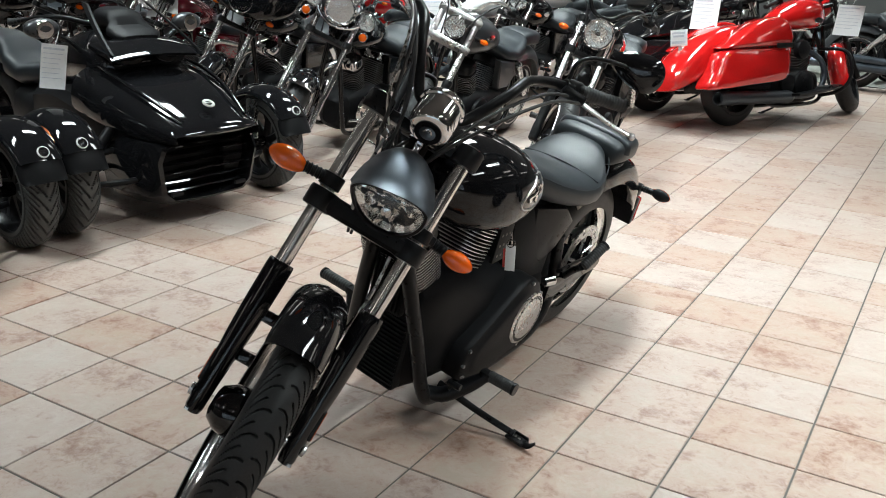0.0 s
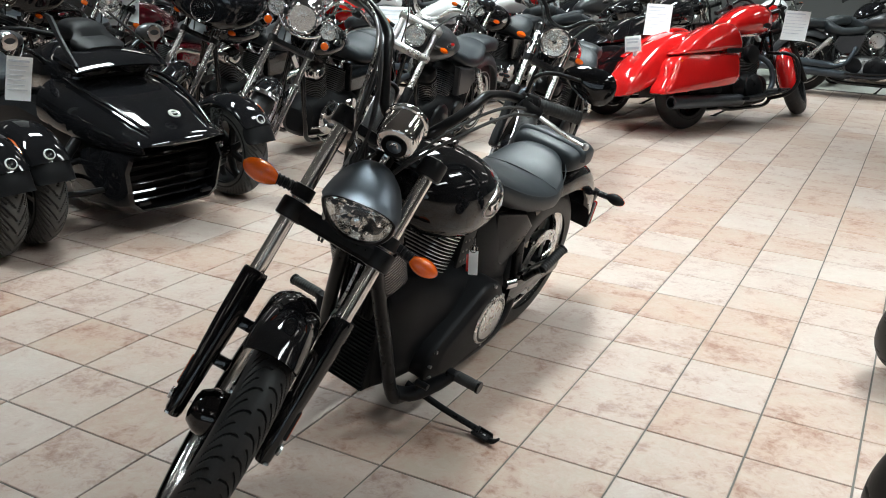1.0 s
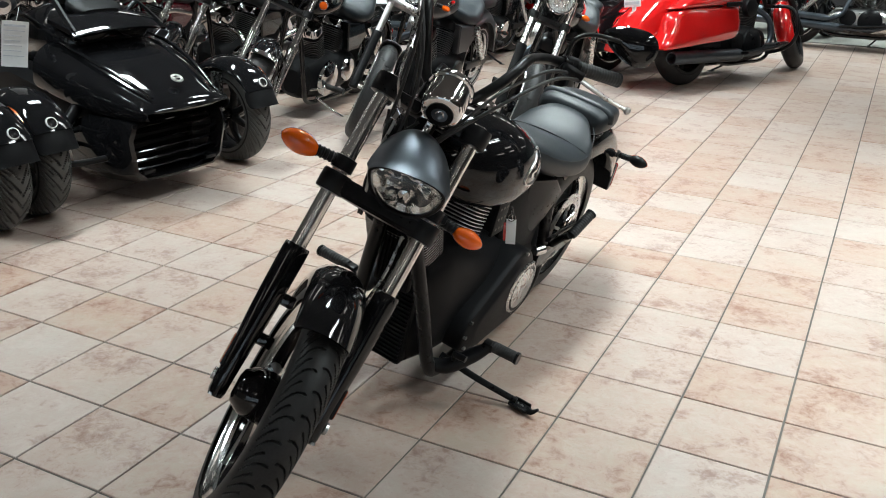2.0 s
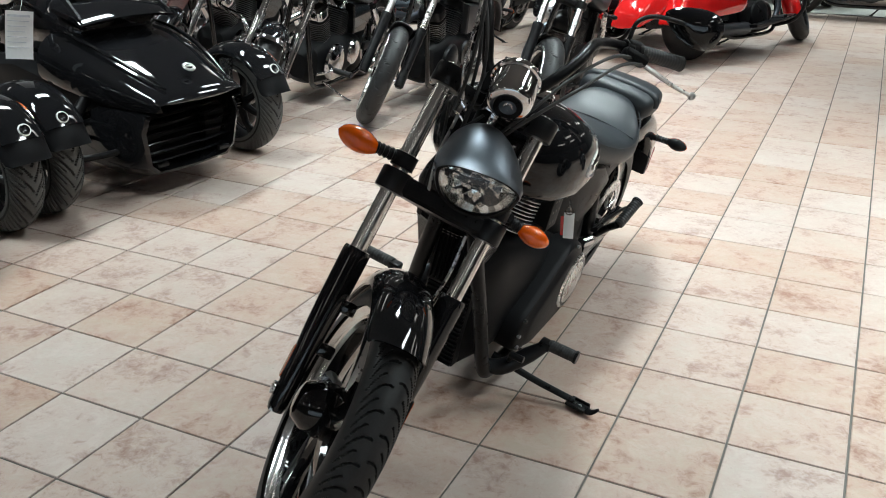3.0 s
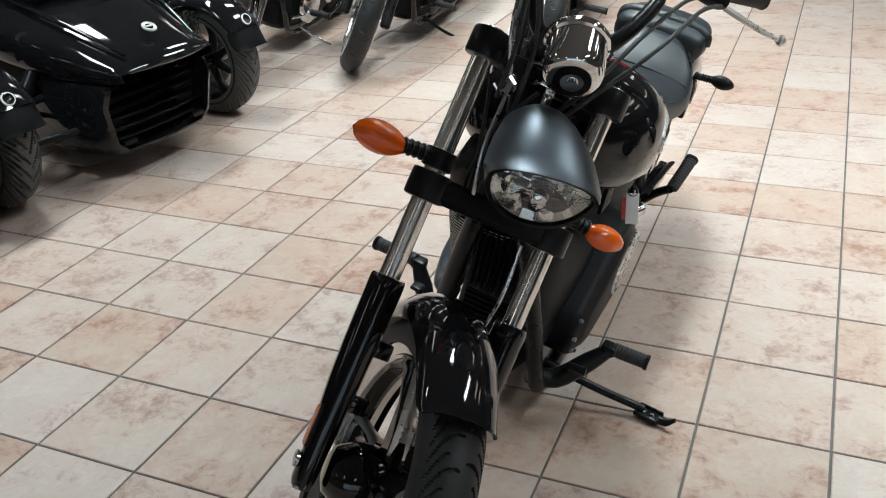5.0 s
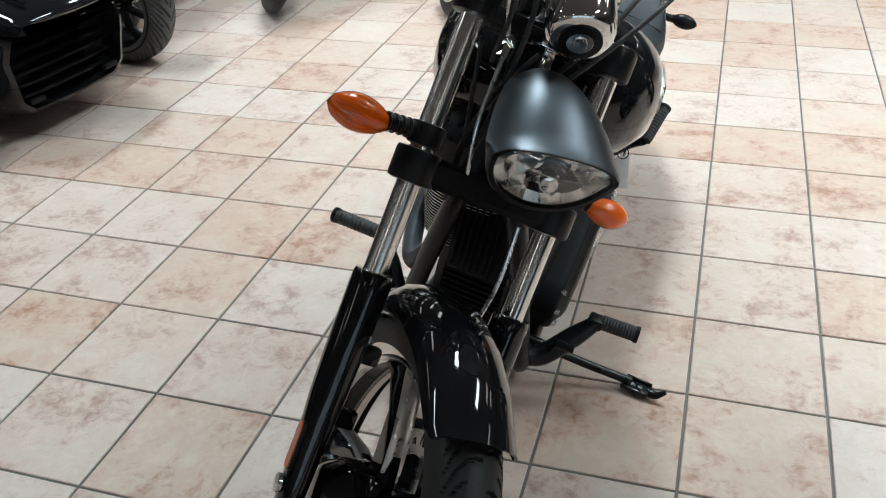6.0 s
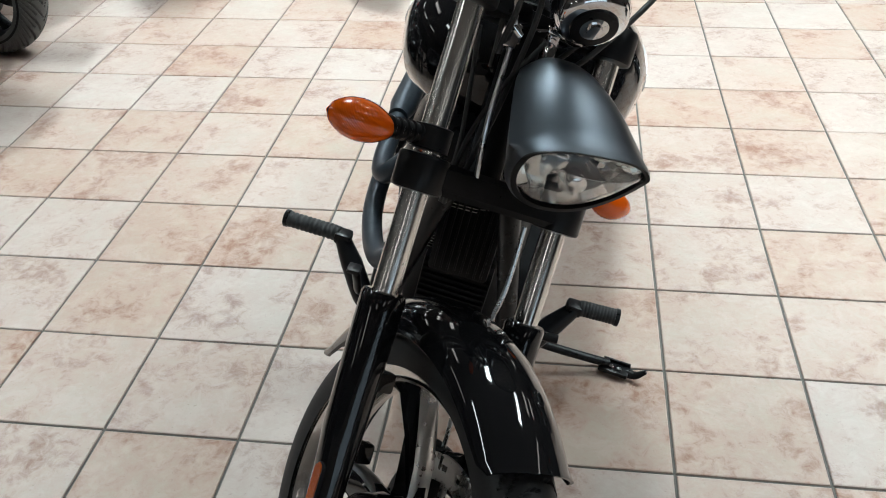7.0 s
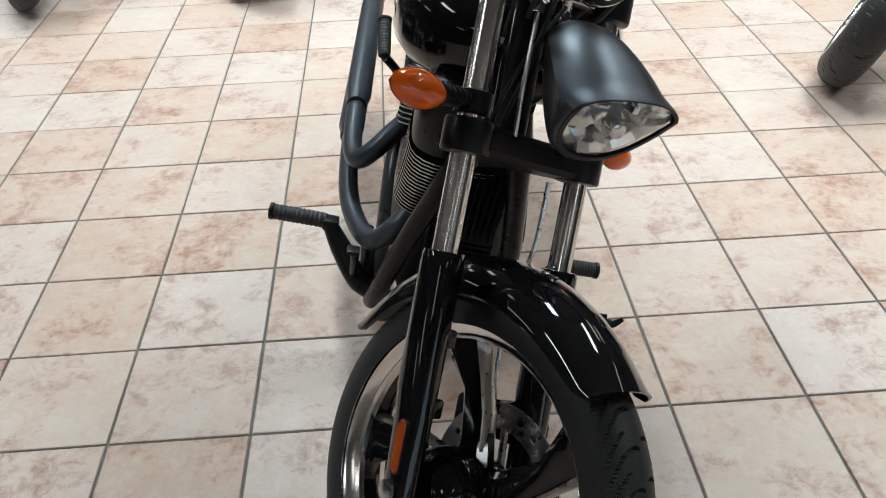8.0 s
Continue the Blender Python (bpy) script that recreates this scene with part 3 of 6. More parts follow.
    for k in range(13):
        x = -0.12 + 0.24 * k / 12
        f = 1 - (x / 0.14) ** 2
        y0, y1 = -0.036 + 0.012 * f, 0.036 + 0.06 * f
        rings.append([Vector((x, y, z)) for y, z in ((y0, -0.28), (y0, -0.248), (y0 + 0.01, -0.239), (y1 - 0.01, -0.239), (y1, -0.248), (y1, -0.28), (y1 - 0.01, -0.29), (y0 + 0.01, -0.29))])
    loft(bm, rings)
    part("lower_clamp", bm, SATIN, bike, "black lower fork clamp", FORK)
    bm = B()
    rod(bm, (0, 0.062, -0.29), (0, 0.062, 0.05), 0.03, 24)
    part("steering_stem", bm, CAST, bike, "", FORK)
    # signals on their rings round the fork tubes
    for s in (-1, 1):
        bm = B()
        lathe(bm, [(0.024, 0), (0.031, 0.002), (0.031, 0.038), (0.024, 0.04)], Matrix.Translation((s * LEG + OFF, 0, -0.23)), 24)
        box(bm, (s * (LEG + 0.028) + OFF, 0 if s < 0 else 0.02, -0.208), (0.03, 0.026 if s < 0 else 0.06, 0.026), 0.006)
        part("signal_clamp", bm, SATIN, bike, "", FORK)
        signal(bike, (s * (LEG + (0.02 if s < 0 else 0.03)) + OFF, -0.004 if s < 0 else 0.045, -0.208), s, 1.0 if s < 0 else 0.88, AMBER, FORK, droop=0.016)
    # headlamp: a shell that narrows towards the rider, with a bowed three-cornered lens
    LAMP = FORK @ Matrix.Translation((0.005, -0.196, -0.194)) @ Matrix.Rotation(radians(-11), 4, "Z") @ Matrix.Rotation(radians(-7.5), 4, "Y") @ Matrix.Rotation(radians(33.2), 4, "X")

    def lens_ring(k, y, up=0.0, n=48):
        """The lens outline: a low arch above, a deep bow below that rakes back, side corners that sweep back."""
        out = []
        for i in range(n):
            a = 2 * math.pi * i / n
            c, s = math.cos(a), math.sin(a)
            x = 0.094 * math.copysign(abs(c) ** 0.86, c)
            z = 0.034 * s ** 1.2 if s > 0 else -0.108 * abs(s) ** 1.05
            out.append(Vector((k * x, y + 1.6 * (k * x) ** 2 + k * (-0.58 * z if z < 0 else 0.0), k * z + up)))
        return out

    def shell_ring(y, hw, zb, zs, zt, rake, n=48):
        """A cross-section: a crowned top above a shoulder, flat flanks that draw in to a rounded keel."""
        out = []
        for i in range(n):
            a = 2 * math.pi * i / n
            c, s = math.cos(a), math.sin(a)
            if s >= 0:
                out.append(Vector((hw * math.copysign(abs(c) ** 1.1, c), y, zs + (zt - zs) * (1 - abs(c) ** 2.6))))
            else:
                q = abs(s)
                z = zs - (zb + zs) * q ** 1.1
                out.append(Vector((hw * math.copysign(abs(c) ** 0.55, c) * (1 - 0.26 * q), y + rake * max(0.0, -z), z)))
        return out
    bm = B()
    rings = [lens_ring(1.02, 0.012), lens_ring(1.03, -0.004), lens_ring(1.09, -0.016), lens_ring(1.12, -0.01), lens_ring(1.13, 0.004)]
    for y, hw, zb, zs, zt, rake in ((0.03, 0.106, 0.116, 0.002, 0.05, 0.54), (0.06, 0.1, 0.108, 0.014, 0.062, 0.44), (0.09, 0.092, 0.098, 0.026, 0.071, 0.34), (0.12, 0.082, 0.086, 0.035, 0.077, 0.24), (0.15, 0.07, 0.072, 0.041, 0.078, 0.12), (0.175, 0.056, 0.058, 0.043, 0.073, 0), (0.195, 0.04, 0.045, 0.04, 0.064, 0), (0.205, 0.022, 0.03, 0.034, 0.052, 0)):
        rings.append([p + Vector((-0.1 * y, 0, 0)) for p in shell_ring(y, hw + 0.005, zb, zs, zt, rake)])
    loft(bm, rings)
    lamp = part("headlamp", bm, NACELLE, bike, "satin black teardrop headlamp shell with a clear lens", LAMP, 30)
    bm = B()
    loft(bm, [lens_ring(1.08, -0.018), lens_ring(1.1, -0.012), lens_ring(1.04, -0.003), lens_ring(1.0, -0.006), lens_ring(1.0, -0.016), lens_ring(1.08, -0.018)], cap=False)
    part("bezel", bm, SATIN, lamp)
    bm = B()
    rows = []
    for k in range(9):
        f = k / 8
        rows.append([p + Vector((0, -0.014 * math.cos(f * math.pi / 2), 0)) for p in lens_ring(max(0.02, math.sin(f * math.pi / 2)), -0.008)])
    rows += [[p + Vector((0, 0.0025, 0)) for p in q] for q in reversed(rows)]
    loft(bm, rows, cap=True)
    part("lens", bm, GLASS, lamp, "clear lamp lens").visible_shadow = False
    bm = B()
    rnd = random.Random(5)
    rows = []
    for k in range(6):
        f = k / 5
        ring = []
        for i, p in enumerate(lens_ring(0.1 + 0.89 * f, 0.034 * (1 - f ** 1.7) - 0.001, 0.0, 30)):
            j = 0.024 * math.sin(math.pi * f) ** 0.6 * (rnd.random() - 0.5) * 2
            ring.append(Vector((p.x * (1 + j), p.y + j, p.z * (1 - j))))
        rows.append(ring)
    loft(bm, rows, cap=False)
    part("reflector_bowl", bm, REFLECT, lamp, "faceted mirror reflector", None, 3)
    bm = B()
    lathe(bm, [(0.004, 0.05), (0.014, 0.045), (0.013, 0.022), (0.009, 0.014), (0.003, 0.013)], Matrix.Rotation(radians(90), 4, "X"), 20)
    part("bulb_shield", bm, CHROME, lamp, "", Matrix.Translation((0, 0.05, -0.03)))
    bm = B()
    box(bm, (0.03, 0.026, 0.005), (0.012, 0.012, 0.022), 0.003)
    part("lamp_bracket", bm, CHROME, lamp)
    bm = B()
    box(bm, (-0.02, 0.042, -0.035), (0.024, 0.01, 0.01), 0.003)
    part("lamp_bracket", bm, CHROME, lamp)
    for s in (-1, 1):
        bm = B()
        lathe(bm, [(0.003, 0), (0.009, 0.001), (0.009, 0.006), (0.005, 0.008)], Matrix.Translation((s * 0.07, 0.15, -0.005)) @ Matrix.Rotation(radians(s * 90), 4, "Y"), 16)
        part("bolt", bm, STEEL, lamp)
    # gauge pod
    GA = FORK @ along((0, -0.114, 0.016), (0, -0.05, 0.102))
    bm = B()
    lathe(bm, [(0.012, -0.004), (0.045, 0.0), (0.053, 0.006), (0.058, 0.02), (0.059, 0.085), (0.064, 0.088), (0.065, 0.1), (0.062, 0.106), (0.05, 0.107), (0.02, 0.106)], None, 48)
    g = part("gauge", bm, CHROME, bike, "chrome speedometer pod", GA)
    bm = B()
    lathe(bm, [(0.024, -0.007), (0.036, -0.006), (0.037, 0.001), (0.024, 0.002)], None, 40)
    part("gauge_base", bm, SATIN, g)
    bm = B()
    lathe(bm, [(0.004, -0.014), (0.012, -0.013), (0.0125, -0.008), (0.022, -0.0075), (0.023, 0.0)], None, 24)
    part("bolt", bm, CHROME, g)
    bm = B()
    box(bm, (0, -0.03, 0.0), (0.07, 0.05, 0.012), 0.004)
    box(bm, (0.0, -0.02, -0.02), (0.02, 0.012, 0.04), 0.004)
    part("gauge_bracket", bm, CHROME, bike, "", FORK)
    # handlebar
    half = [(0.0, 0.03, 0.1), (0.06, 0.022, 0.105), (0.1, 0.0, 0.16), (0.14, 0.015, 0.242), (0.162, 0.055, 0.3), (0.195, 0.112, 0.338), (0.24, 0.16, 0.37), (0.3, 0.183, 0.392), (0.36, 0.195, 0.41), (0.46, 0.217, 0.442)]
    bm = B()
    tube(bm, [(-x, y, z) for x, y, z in half[:0:-1]] + half, 0.0152, 16, 7)
    part("handlebar", bm, SATIN, bike, "satin black handlebar", FORK)
    for s in (-1, 1):
        bm = B()
        box(bm, (s * 0.045, 0.03, 0.08), (0.034, 0.044, 0.07), 0.01)
        part("riser", bm, SATIN, bike, "", FORK)
        g0, g1 = Vector((s * 0.325, 0.188, 0.4)), Vector((s * 0.468, 0.222, 0.445))
        grip_bar(bike, g0, g1, FORK, 14, 0.0205, 1.035)
        bm = B()
        d = (g1 - g0).normalized()
        box(bm, (0, 0, -0.025), (0.042, 0.05, 0.05), 0.012, FORK @ along(g0, g1), 3)
        rod(bm, FORK @ (g0 - d * 0.012), FORK @ (g0 + d * 0.004), 0.024, 18)
        part("switch_housing", bm, PLASTIC, bike, "black switch housing")
        bm = B()
        c = g0 - d * 0.055
        rod(bm, c, c + d * 0.03, 0.023, 16)
        box(bm, c + Vector((s * 0.035, -0.028, -0.018)), (0.075, 0.05, 0.03), 0.012)
        part("lever_clamp", bm, SATIN, bike, "", FORK)
        bm = B()
        tip = Vector((s * 0.52, 0.17, 0.364))
        tube(bm, [Vector((s * 0.34, 0.15, 0.362)), Vector((s * 0.385, 0.155, 0.36)), Vector((s * 0.46, 0.166, 0.36)), tip], [0.0095, 0.0105, 0.0085, 0.0075], 10, 6, flat=0.7)
        blob(bm, tip, (0.012, 0.012, 0.012))
        part("lever", bm, ALLOY, bike, "bare aluminium hand lever", FORK)
        hd = Vector((s * 0.447, 0.184, 0.546))
        mirror(bike, c + Vector((0, -0.02, 0.02)), hd, (0.25 * s, 0.8, 0.35), FORK, 1.2)
    # cables
    R = [[(-0.32, 0.15, 0.37), (-0.22, 0.06, 0.32), (-0.15, -0.04, 0.22), (-0.085, -0.085, 0.06), (-0.06, -0.03, -0.1), (-0.05, 0.04, -0.25)],
         [(-0.33, 0.15, 0.38), (-0.23, 0.04, 0.33), (-0.165, -0.07, 0.23), (-0.12, -0.09, 0.05), (-0.1, -0.04, -0.06)],
         [(-0.3, 0.15, 0.37), (-0.2, 0.06, 0.31), (-0.12, -0.02, 0.15), (-0.07, 0.03, 0.02), (-0.03, 0.09, -0.06)],
         [(0.32, 0.15, 0.37), (0.23, 0.08, 0.31), (0.13, -0.02, 0.17), (0.07, -0.03, 0.04), (0.03, 0.05, -0.06)],
         [(0.34, 0.14, 0.36), (0.25, 0.04, 0.29), (0.15, -0.07, 0.15), (0.06, -0.06, 0.0), (0.02, 0.04, -0.1)],
         [(-0.03, -0.05, -0.02), (-0.07, -0.035, -0.1), (-0.075, 0.02, -0.2), (-0.04, 0.09, -0.3)],
         [(0.02, 0.0, -0.03), (0.05, -0.02, -0.1), (0.02, 0.05, -0.18), (-0.02, 0.1, -0.28)],
         [(-0.11, 0.02, -0.02), (-0.08, 0.05, -0.1), (-0.05, 0.08, -0.2), (-0.03, 0.12, -0.3)]]
    for k, p in enumerate(R):
        bm = B()
        tube(bm, p, 0.0048 if k < 5 else 0.0042, 8, 8)
        part("cable", bm, GRIP, bike, "", FORK)
    bm = B()
    tube(bm, [(-0.34, 0.14, 0.38), (-0.25, 0.02, 0.335), (-0.18, -0.08, 0.24), (-0.135, -0.09, 0.05), (-0.09, -0.05, -0.03), (-0.085, -0.045, -0.16), (-0.06, -0.02, -0.25)], 0.0042, 8, 8)
    line = part("brake_line", bm, STEEL, bike, "clear-sheathed steel brake line", FORK)
    bm = B()
    rod(bm, (-0.092, -0.05, -0.05), (-0.088, -0.048, -0.012), 0.012, 6)
    rod(bm, (-0.092, -0.05, -0.03), (-0.088, -0.048, -0.024), 0.018, 6)
    part("line_fitting", bm, CHROME, line)
    bm = B()
    tube(bm, [(0.09, 0.03, -0.3), (0.1, 0.045, -0.42), (0.09, 0.07, -0.56), (0.1, 0.08, -0.74)], 0.0045, 8, 8)
    part("brake_hose", bm, STEEL, bike, "", FORK)

    # frame
    bm = B()
    rod(bm, (0, 0.43, 0.74), (0, 0.6, 1.0), 0.042, 24)
    part("steering_head", bm, GLOSS, bike)
    for s in (-1, 1):
        bm = B()
        tube(bm, [(s * 0.03, 0.5, 0.82), (s * 0.06, 0.5, 0.7), (s * 0.118, 0.575, 0.42), (s * 0.15, 0.64, 0.22), (s * 0.15, 0.73, 0.152), (s * 0.14, 1.0, 0.135), (s * 0.14, 1.35, 0.16), (s * 0.13, 1.46, 0.3), (s * 0.11, 1.42, 0.55)], 0.0225, 14, 6)
        part("frame_tube", bm, SATIN, bike, "black frame down tube")
    bm = B()
    tube(bm, [(0, 0.56, 0.9), (0, 0.9, 0.86), (0, 1.2, 0.72), (0, 1.4, 0.6)], 0.03, 14)
    part("backbone", bm, GLOSS, bike)
    # oil cooler between the down tubes
    bm = B()
    box(bm, (0, 0.605, 0.33), (0.15, 0.045, 0.28), 0.008)
    oc = part("oil_cooler", bm, CAST, bike, "black finned oil cooler")
    for k in range(18):
        bm = B()
        box(bm, (0, 0.58, 0.2 + 0.0155 * k), (0.142, 0.012, 0.004))
        part("cooler_fin", bm, CAST, oc)
    # finned rectifier between the down tubes, above the cooler
    bm = B()
    box(bm, (0, 0.548, 0.58), (0.125, 0.03, 0.2), 0.008)
    rec = part("rectifier", bm, CAST, bike, "black finned rectifier")
    for k in range(8):
        bm = B()
        box(bm, (-0.049 + 0.014 * k, 0.528, 0.58), (0.004, 0.014, 0.17), 0.001)
        part("rectifier_fin", bm, CAST, rec)
    # engine
    bm = B()
    loft(bm, [oval(y, hw, zb, zt, 3.2) for y, hw, zb, zt in ((0.6, 0.07, 0.2, 0.5), (0.63, 0.1, 0.16, 0.56), (0.74, 0.125, 0.15, 0.58), (0.95, 0.14, 0.145, 0.52), (1.15, 0.14, 0.16, 0.5), (1.35, 0.13, 0.2, 0.45), (1.42, 0.1, 0.24, 0.4))])
    part("crankcase", bm, CAST, bike, "black engine crankcase")
    for base, ax, nm in (((-0.05, 0.715, 0.46), (0, -0.42, 0.9), "front"), ((-0.06, 0.92, 0.47), (0, 0.38, 0.92), "rear")):
        a = Vector(ax).normalized()
        bm = B()
        b0 = Vector(base)
        rod(bm, b0, b0 + a * 0.28, 0.07, 28)
        cyl = part("cylinder", bm, CAST, bike, "black cylinder with bright machined fins")
        fins(cyl, b0 + a * (0.06 if nm == "front" else 0.06), a, 0.114, 0.09, 17 if nm == "front" else 12, 0.0122, 0.0032, EDGE, CAST)
        bm = B()
        m = along(b0 + a * (0.272 if nm == "front" else 0.21), b0 + a)
        rings = []
        for z, k in ((0, 0.98), (0.03, 1.0), (0.1, 0.96), (0.14, 0.8), (0.148, 0.6)):
            rings.append([m @ Vector((k * 0.112 * math.copysign(abs(math.cos(t)) ** 0.55, math.cos(t)), k * 0.082 * math.copysign(abs(math.sin(t)) ** 0.55, math.sin(t)), z)) for t in (2 * math.pi * i / 28 for i in range(28))])
        loft(bm, rings)
        cov = part("rocker_cover", bm, SATIN, bike, "black rocker cover")
        for sx in (-1, 1):
            for sy in (-1, 1):
                bm = B()
                rod(bm, m @ Vector((sx * 0.082, sy * 0.058, 0.07)), m @ Vector((sx * 0.082, sy * 0.058, 0.098)), 0.007, 6)
                part("bolt", bm, STEEL, cov)
    # primary cover, left side: a long rounded plate with a round bright cap

    def stadium(y0, z0, r0, y1, z1, r1, n=30):
        d = Vector((y1 - y0, z1 - z0))
        al = math.atan2(d.y, d.x)
        be = math.acos((r0 - r1) / d.length)
        pts = [(y0 + r0 * math.cos(t), z0 + r0 * math.sin(t)) for t in np.linspace(al + be, al + 2 * math.pi - be, n)]
        return pts + [(y1 + r1 * math.cos(t), z1 + r1 * math.sin(t)) for t in np.linspace(al - be, al + be, n)]
    SIDE = Matrix(((0, 0, 1, 0), (1, 0, 0, 0), (0, 1, 0, 0), (0, 0, 0, 1)))
    bm = B()
    pts = stadium(0.87, 0.262, 0.09, 1.12, 0.342, 0.145)
    c0 = Vector((1.02, 0.31))

    def sc(k):
        return [SIDE @ Vector((c0.x + (p[0] - c0.x) * k, c0.y + (p[1] - c0.y) * k, 0)) for p in pts]
    rings = []
    for x, k in ((0.1, 1.0), (0.165, 1.0), (0.178, 0.98), (0.186, 0.94), (0.188, 0.88), (0.2, 0.8), (0.205, 0.72)):
        rings.append([p + Vector((x, 0, 0)) for p in sc(k)])
    loft(bm, rings)
    prim = part("primary_cover", bm, CAST, bike, "black primary drive cover")
    CAP = Matrix.Translation((0.2, 1.135, 0.342)) @ XAXIS
    bm = B()
    lathe(bm, [(0.098, 0), (0.1, 0.006), (0.097, 0.01), (0.09, 0.012)], CAP, 48, cap=False)
    lathe(bm, [(0.078, 0.0), (0.078, 0.0125), (0.07, 0.0145), (0.02, 0.016)], CAP, 48)
    cap = part("clutch_cap", bm, ALLOY, prim, "round machined aluminium cap")
    bm = B()
    lathe(bm, [(0.079, 0.008), (0.091, 0.008), (0.091, 0.0105), (0.079, 0.0105), (0.079, 0.008)], CAP, 48, cap=False)
    part("cap_ring", bm, SATIN, prim)
    for k in range(22):
        t = radians(30 + k * 11)
        bm = B()
        q = CAP @ Matrix.Rotation(t, 4, "Z")
        box(bm, (0.085, 0, 0.0115), (0.006, 0.0075 if k % 5 else 0.004, 0.001), 0, q)
        part("lettering_bar", bm, ALLOY, prim)
    for p in pts[4::7]:
        bm = B()
        q = SIDE @ Vector((c0.x + (p[0] - c0.x) * 0.93, c0.y + (p[1] - c0.y) * 0.93, 0))
        rod(bm, q + Vector((0.178, 0, 0)), q + Vector((0.194, 0, 0)), 0.0065, 8)
        part("bolt", bm, STEEL, prim)
    # forward foot controls
    for s in (-1, 1):
        bm = B()
        tube(bm, [(s * 0.12, 0.66, 0.2), (s * 0.19, 0.7, 0.2), (s * 0.25, 0.75, 0.255), (s * 0.29, 0.775, 0.305)], [0.02, 0.027, 0.026, 0.018], 12, 6)
        box(bm, (s * 0.285, 0.775, 0.303), (0.04, 0.036, 0.03), 0.008)
        part("peg_bracket", bm, SATIN, bike, "black forward control bracket")
        foot_peg(bike, (s * 0.295, 0.777, 0.306), (0.388, 0.779, 0.31) if s > 0 else (-0.43, 0.79, 0.295))
        bm = B()
        if s > 0:
            tube(bm, [(0.2, 0.74, 0.21), (0.21, 0.7, 0.24), (0.22, 0.67, 0.28)], 0.008, 10)
            rod(bm, (0.215, 0.67, 0.28), (0.262, 0.67, 0.284), 0.011, 12)
            nm = "shift_lever"
        else:
            tube(bm, [(-0.2, 0.74, 0.2), (-0.21, 0.69, 0.23), (-0.215, 0.65, 0.3), (-0.22, 0.64, 0.33)], 0.01, 10)
            box(bm, (-0.222, 0.638, 0.332), (0.03, 0.03, 0.012), 0.004)
            nm = "brake_pedal"
        part(nm, bm, SATIN, bike)
    bm = B()
    rod(bm, (-0.175, 0.72, 0.205), (-0.185, 0.83, 0.235), 0.019, 14)
    rod(bm, (-0.185, 0.83, 0.235), (-0.188, 0.87, 0.248), 0.013, 14)
    part("brake_cylinder", bm, SATIN, bike)
    # passenger pegs, folded up
    for s in (-1, 1):
        bm = B()
        tube(bm, [(s * 0.15, 1.5, 0.37), (s * 0.185, 1.48, 0.42), (s * 0.222, 1.452, 0.462)], 0.014, 10)
        part("peg_arm", bm, SATIN, bike)
        foot_peg(bike, (s * 0.225, 1.455, 0.462), (s * 0.242, 1.555, 0.535), name="passenger_peg")
    # exhaust, right side
    paths = [[(-0.09, 0.72, 0.46), (-0.135, 0.685, 0.39), (-0.18, 0.72, 0.315), (-0.225, 0.83, 0.285), (-0.26, 0.98, 0.292), (-0.28, 1.25, 0.32)],
             [(-0.1, 0.99, 0.56), (-0.165, 0.955, 0.5), (-0.215, 0.935, 0.435), (-0.25, 0.955, 0.39), (-0.27, 1.04, 0.386), (-0.28, 1.25, 0.42)]]
    for p, (a, b) in zip(paths, (((-0.28, 1.22, 0.32), (-0.29, 2.1, 0.33)), ((-0.278, 1.22, 0.42), (-0.29, 2.12, 0.44)))):
        bm = B()
        tube(bm, p, 0.0255, 18, 7)
        e = part("exhaust_pipe", bm, PIPE, bike, "matt black exhaust pipe")
        bm = B()
        h = (Vector(b) - Vector(a)).length
        lathe(bm, [(0.027, -0.03), (0.03, 0), (0.036, 0.03), (0.037, h - 0.02), (0.034, h), (0.028, h), (0.026, h - 0.06)], along(a, b), 32)
        part("silencer", bm, PIPE, e, "matt black silencer")
    # tank
    tank_rows = rows = ((0.53, 0.06, 0.86, 0.94), (0.545, 0.105, 0.835, 0.975), (0.585, 0.168, 0.8, 1.01), (0.65, 0.216, 0.775, 1.035), (0.73, 0.238, 0.765, 1.045), (0.82, 0.234, 0.77, 1.03), (0.92, 0.208, 0.78, 0.99), (1.01, 0.165, 0.79, 0.94), (1.09, 0.112, 0.795, 0.89), (1.14, 0.062, 0.79, 0.85))
    bm = B()
    rings = []
    for y, hw, zb, zt in rows:
        ring = []
        for i in range(40):
            a = 2 * math.pi * i / 40
            c, s = math.cos(a), math.sin(a)
            zm = zb + (zt - zb) * 0.45
            z = zm + (zt - zm) * math.copysign(abs(s) ** 0.95, s) if s > 0 else zm + (zm - zb) * math.copysign(abs(s) ** 0.6, s)
            ring.append(Vector((hw * math.copysign(abs(c) ** 0.82, c), y, z)))
        rings.append(ring)
    loft(bm, rings)
    tank = part("fuel_tank", bm, GLOSS, bike, "gloss black teardrop fuel tank", None, 60)
    bm = B()
    lathe(bm, [(0.038, 0), (0.04, 0.012), (0.034, 0.018), (0.01, 0.02)], Matrix.Translation((0.03, 0.78, 1.034)), 32)
    part("filler_cap", bm, CHROME, tank)
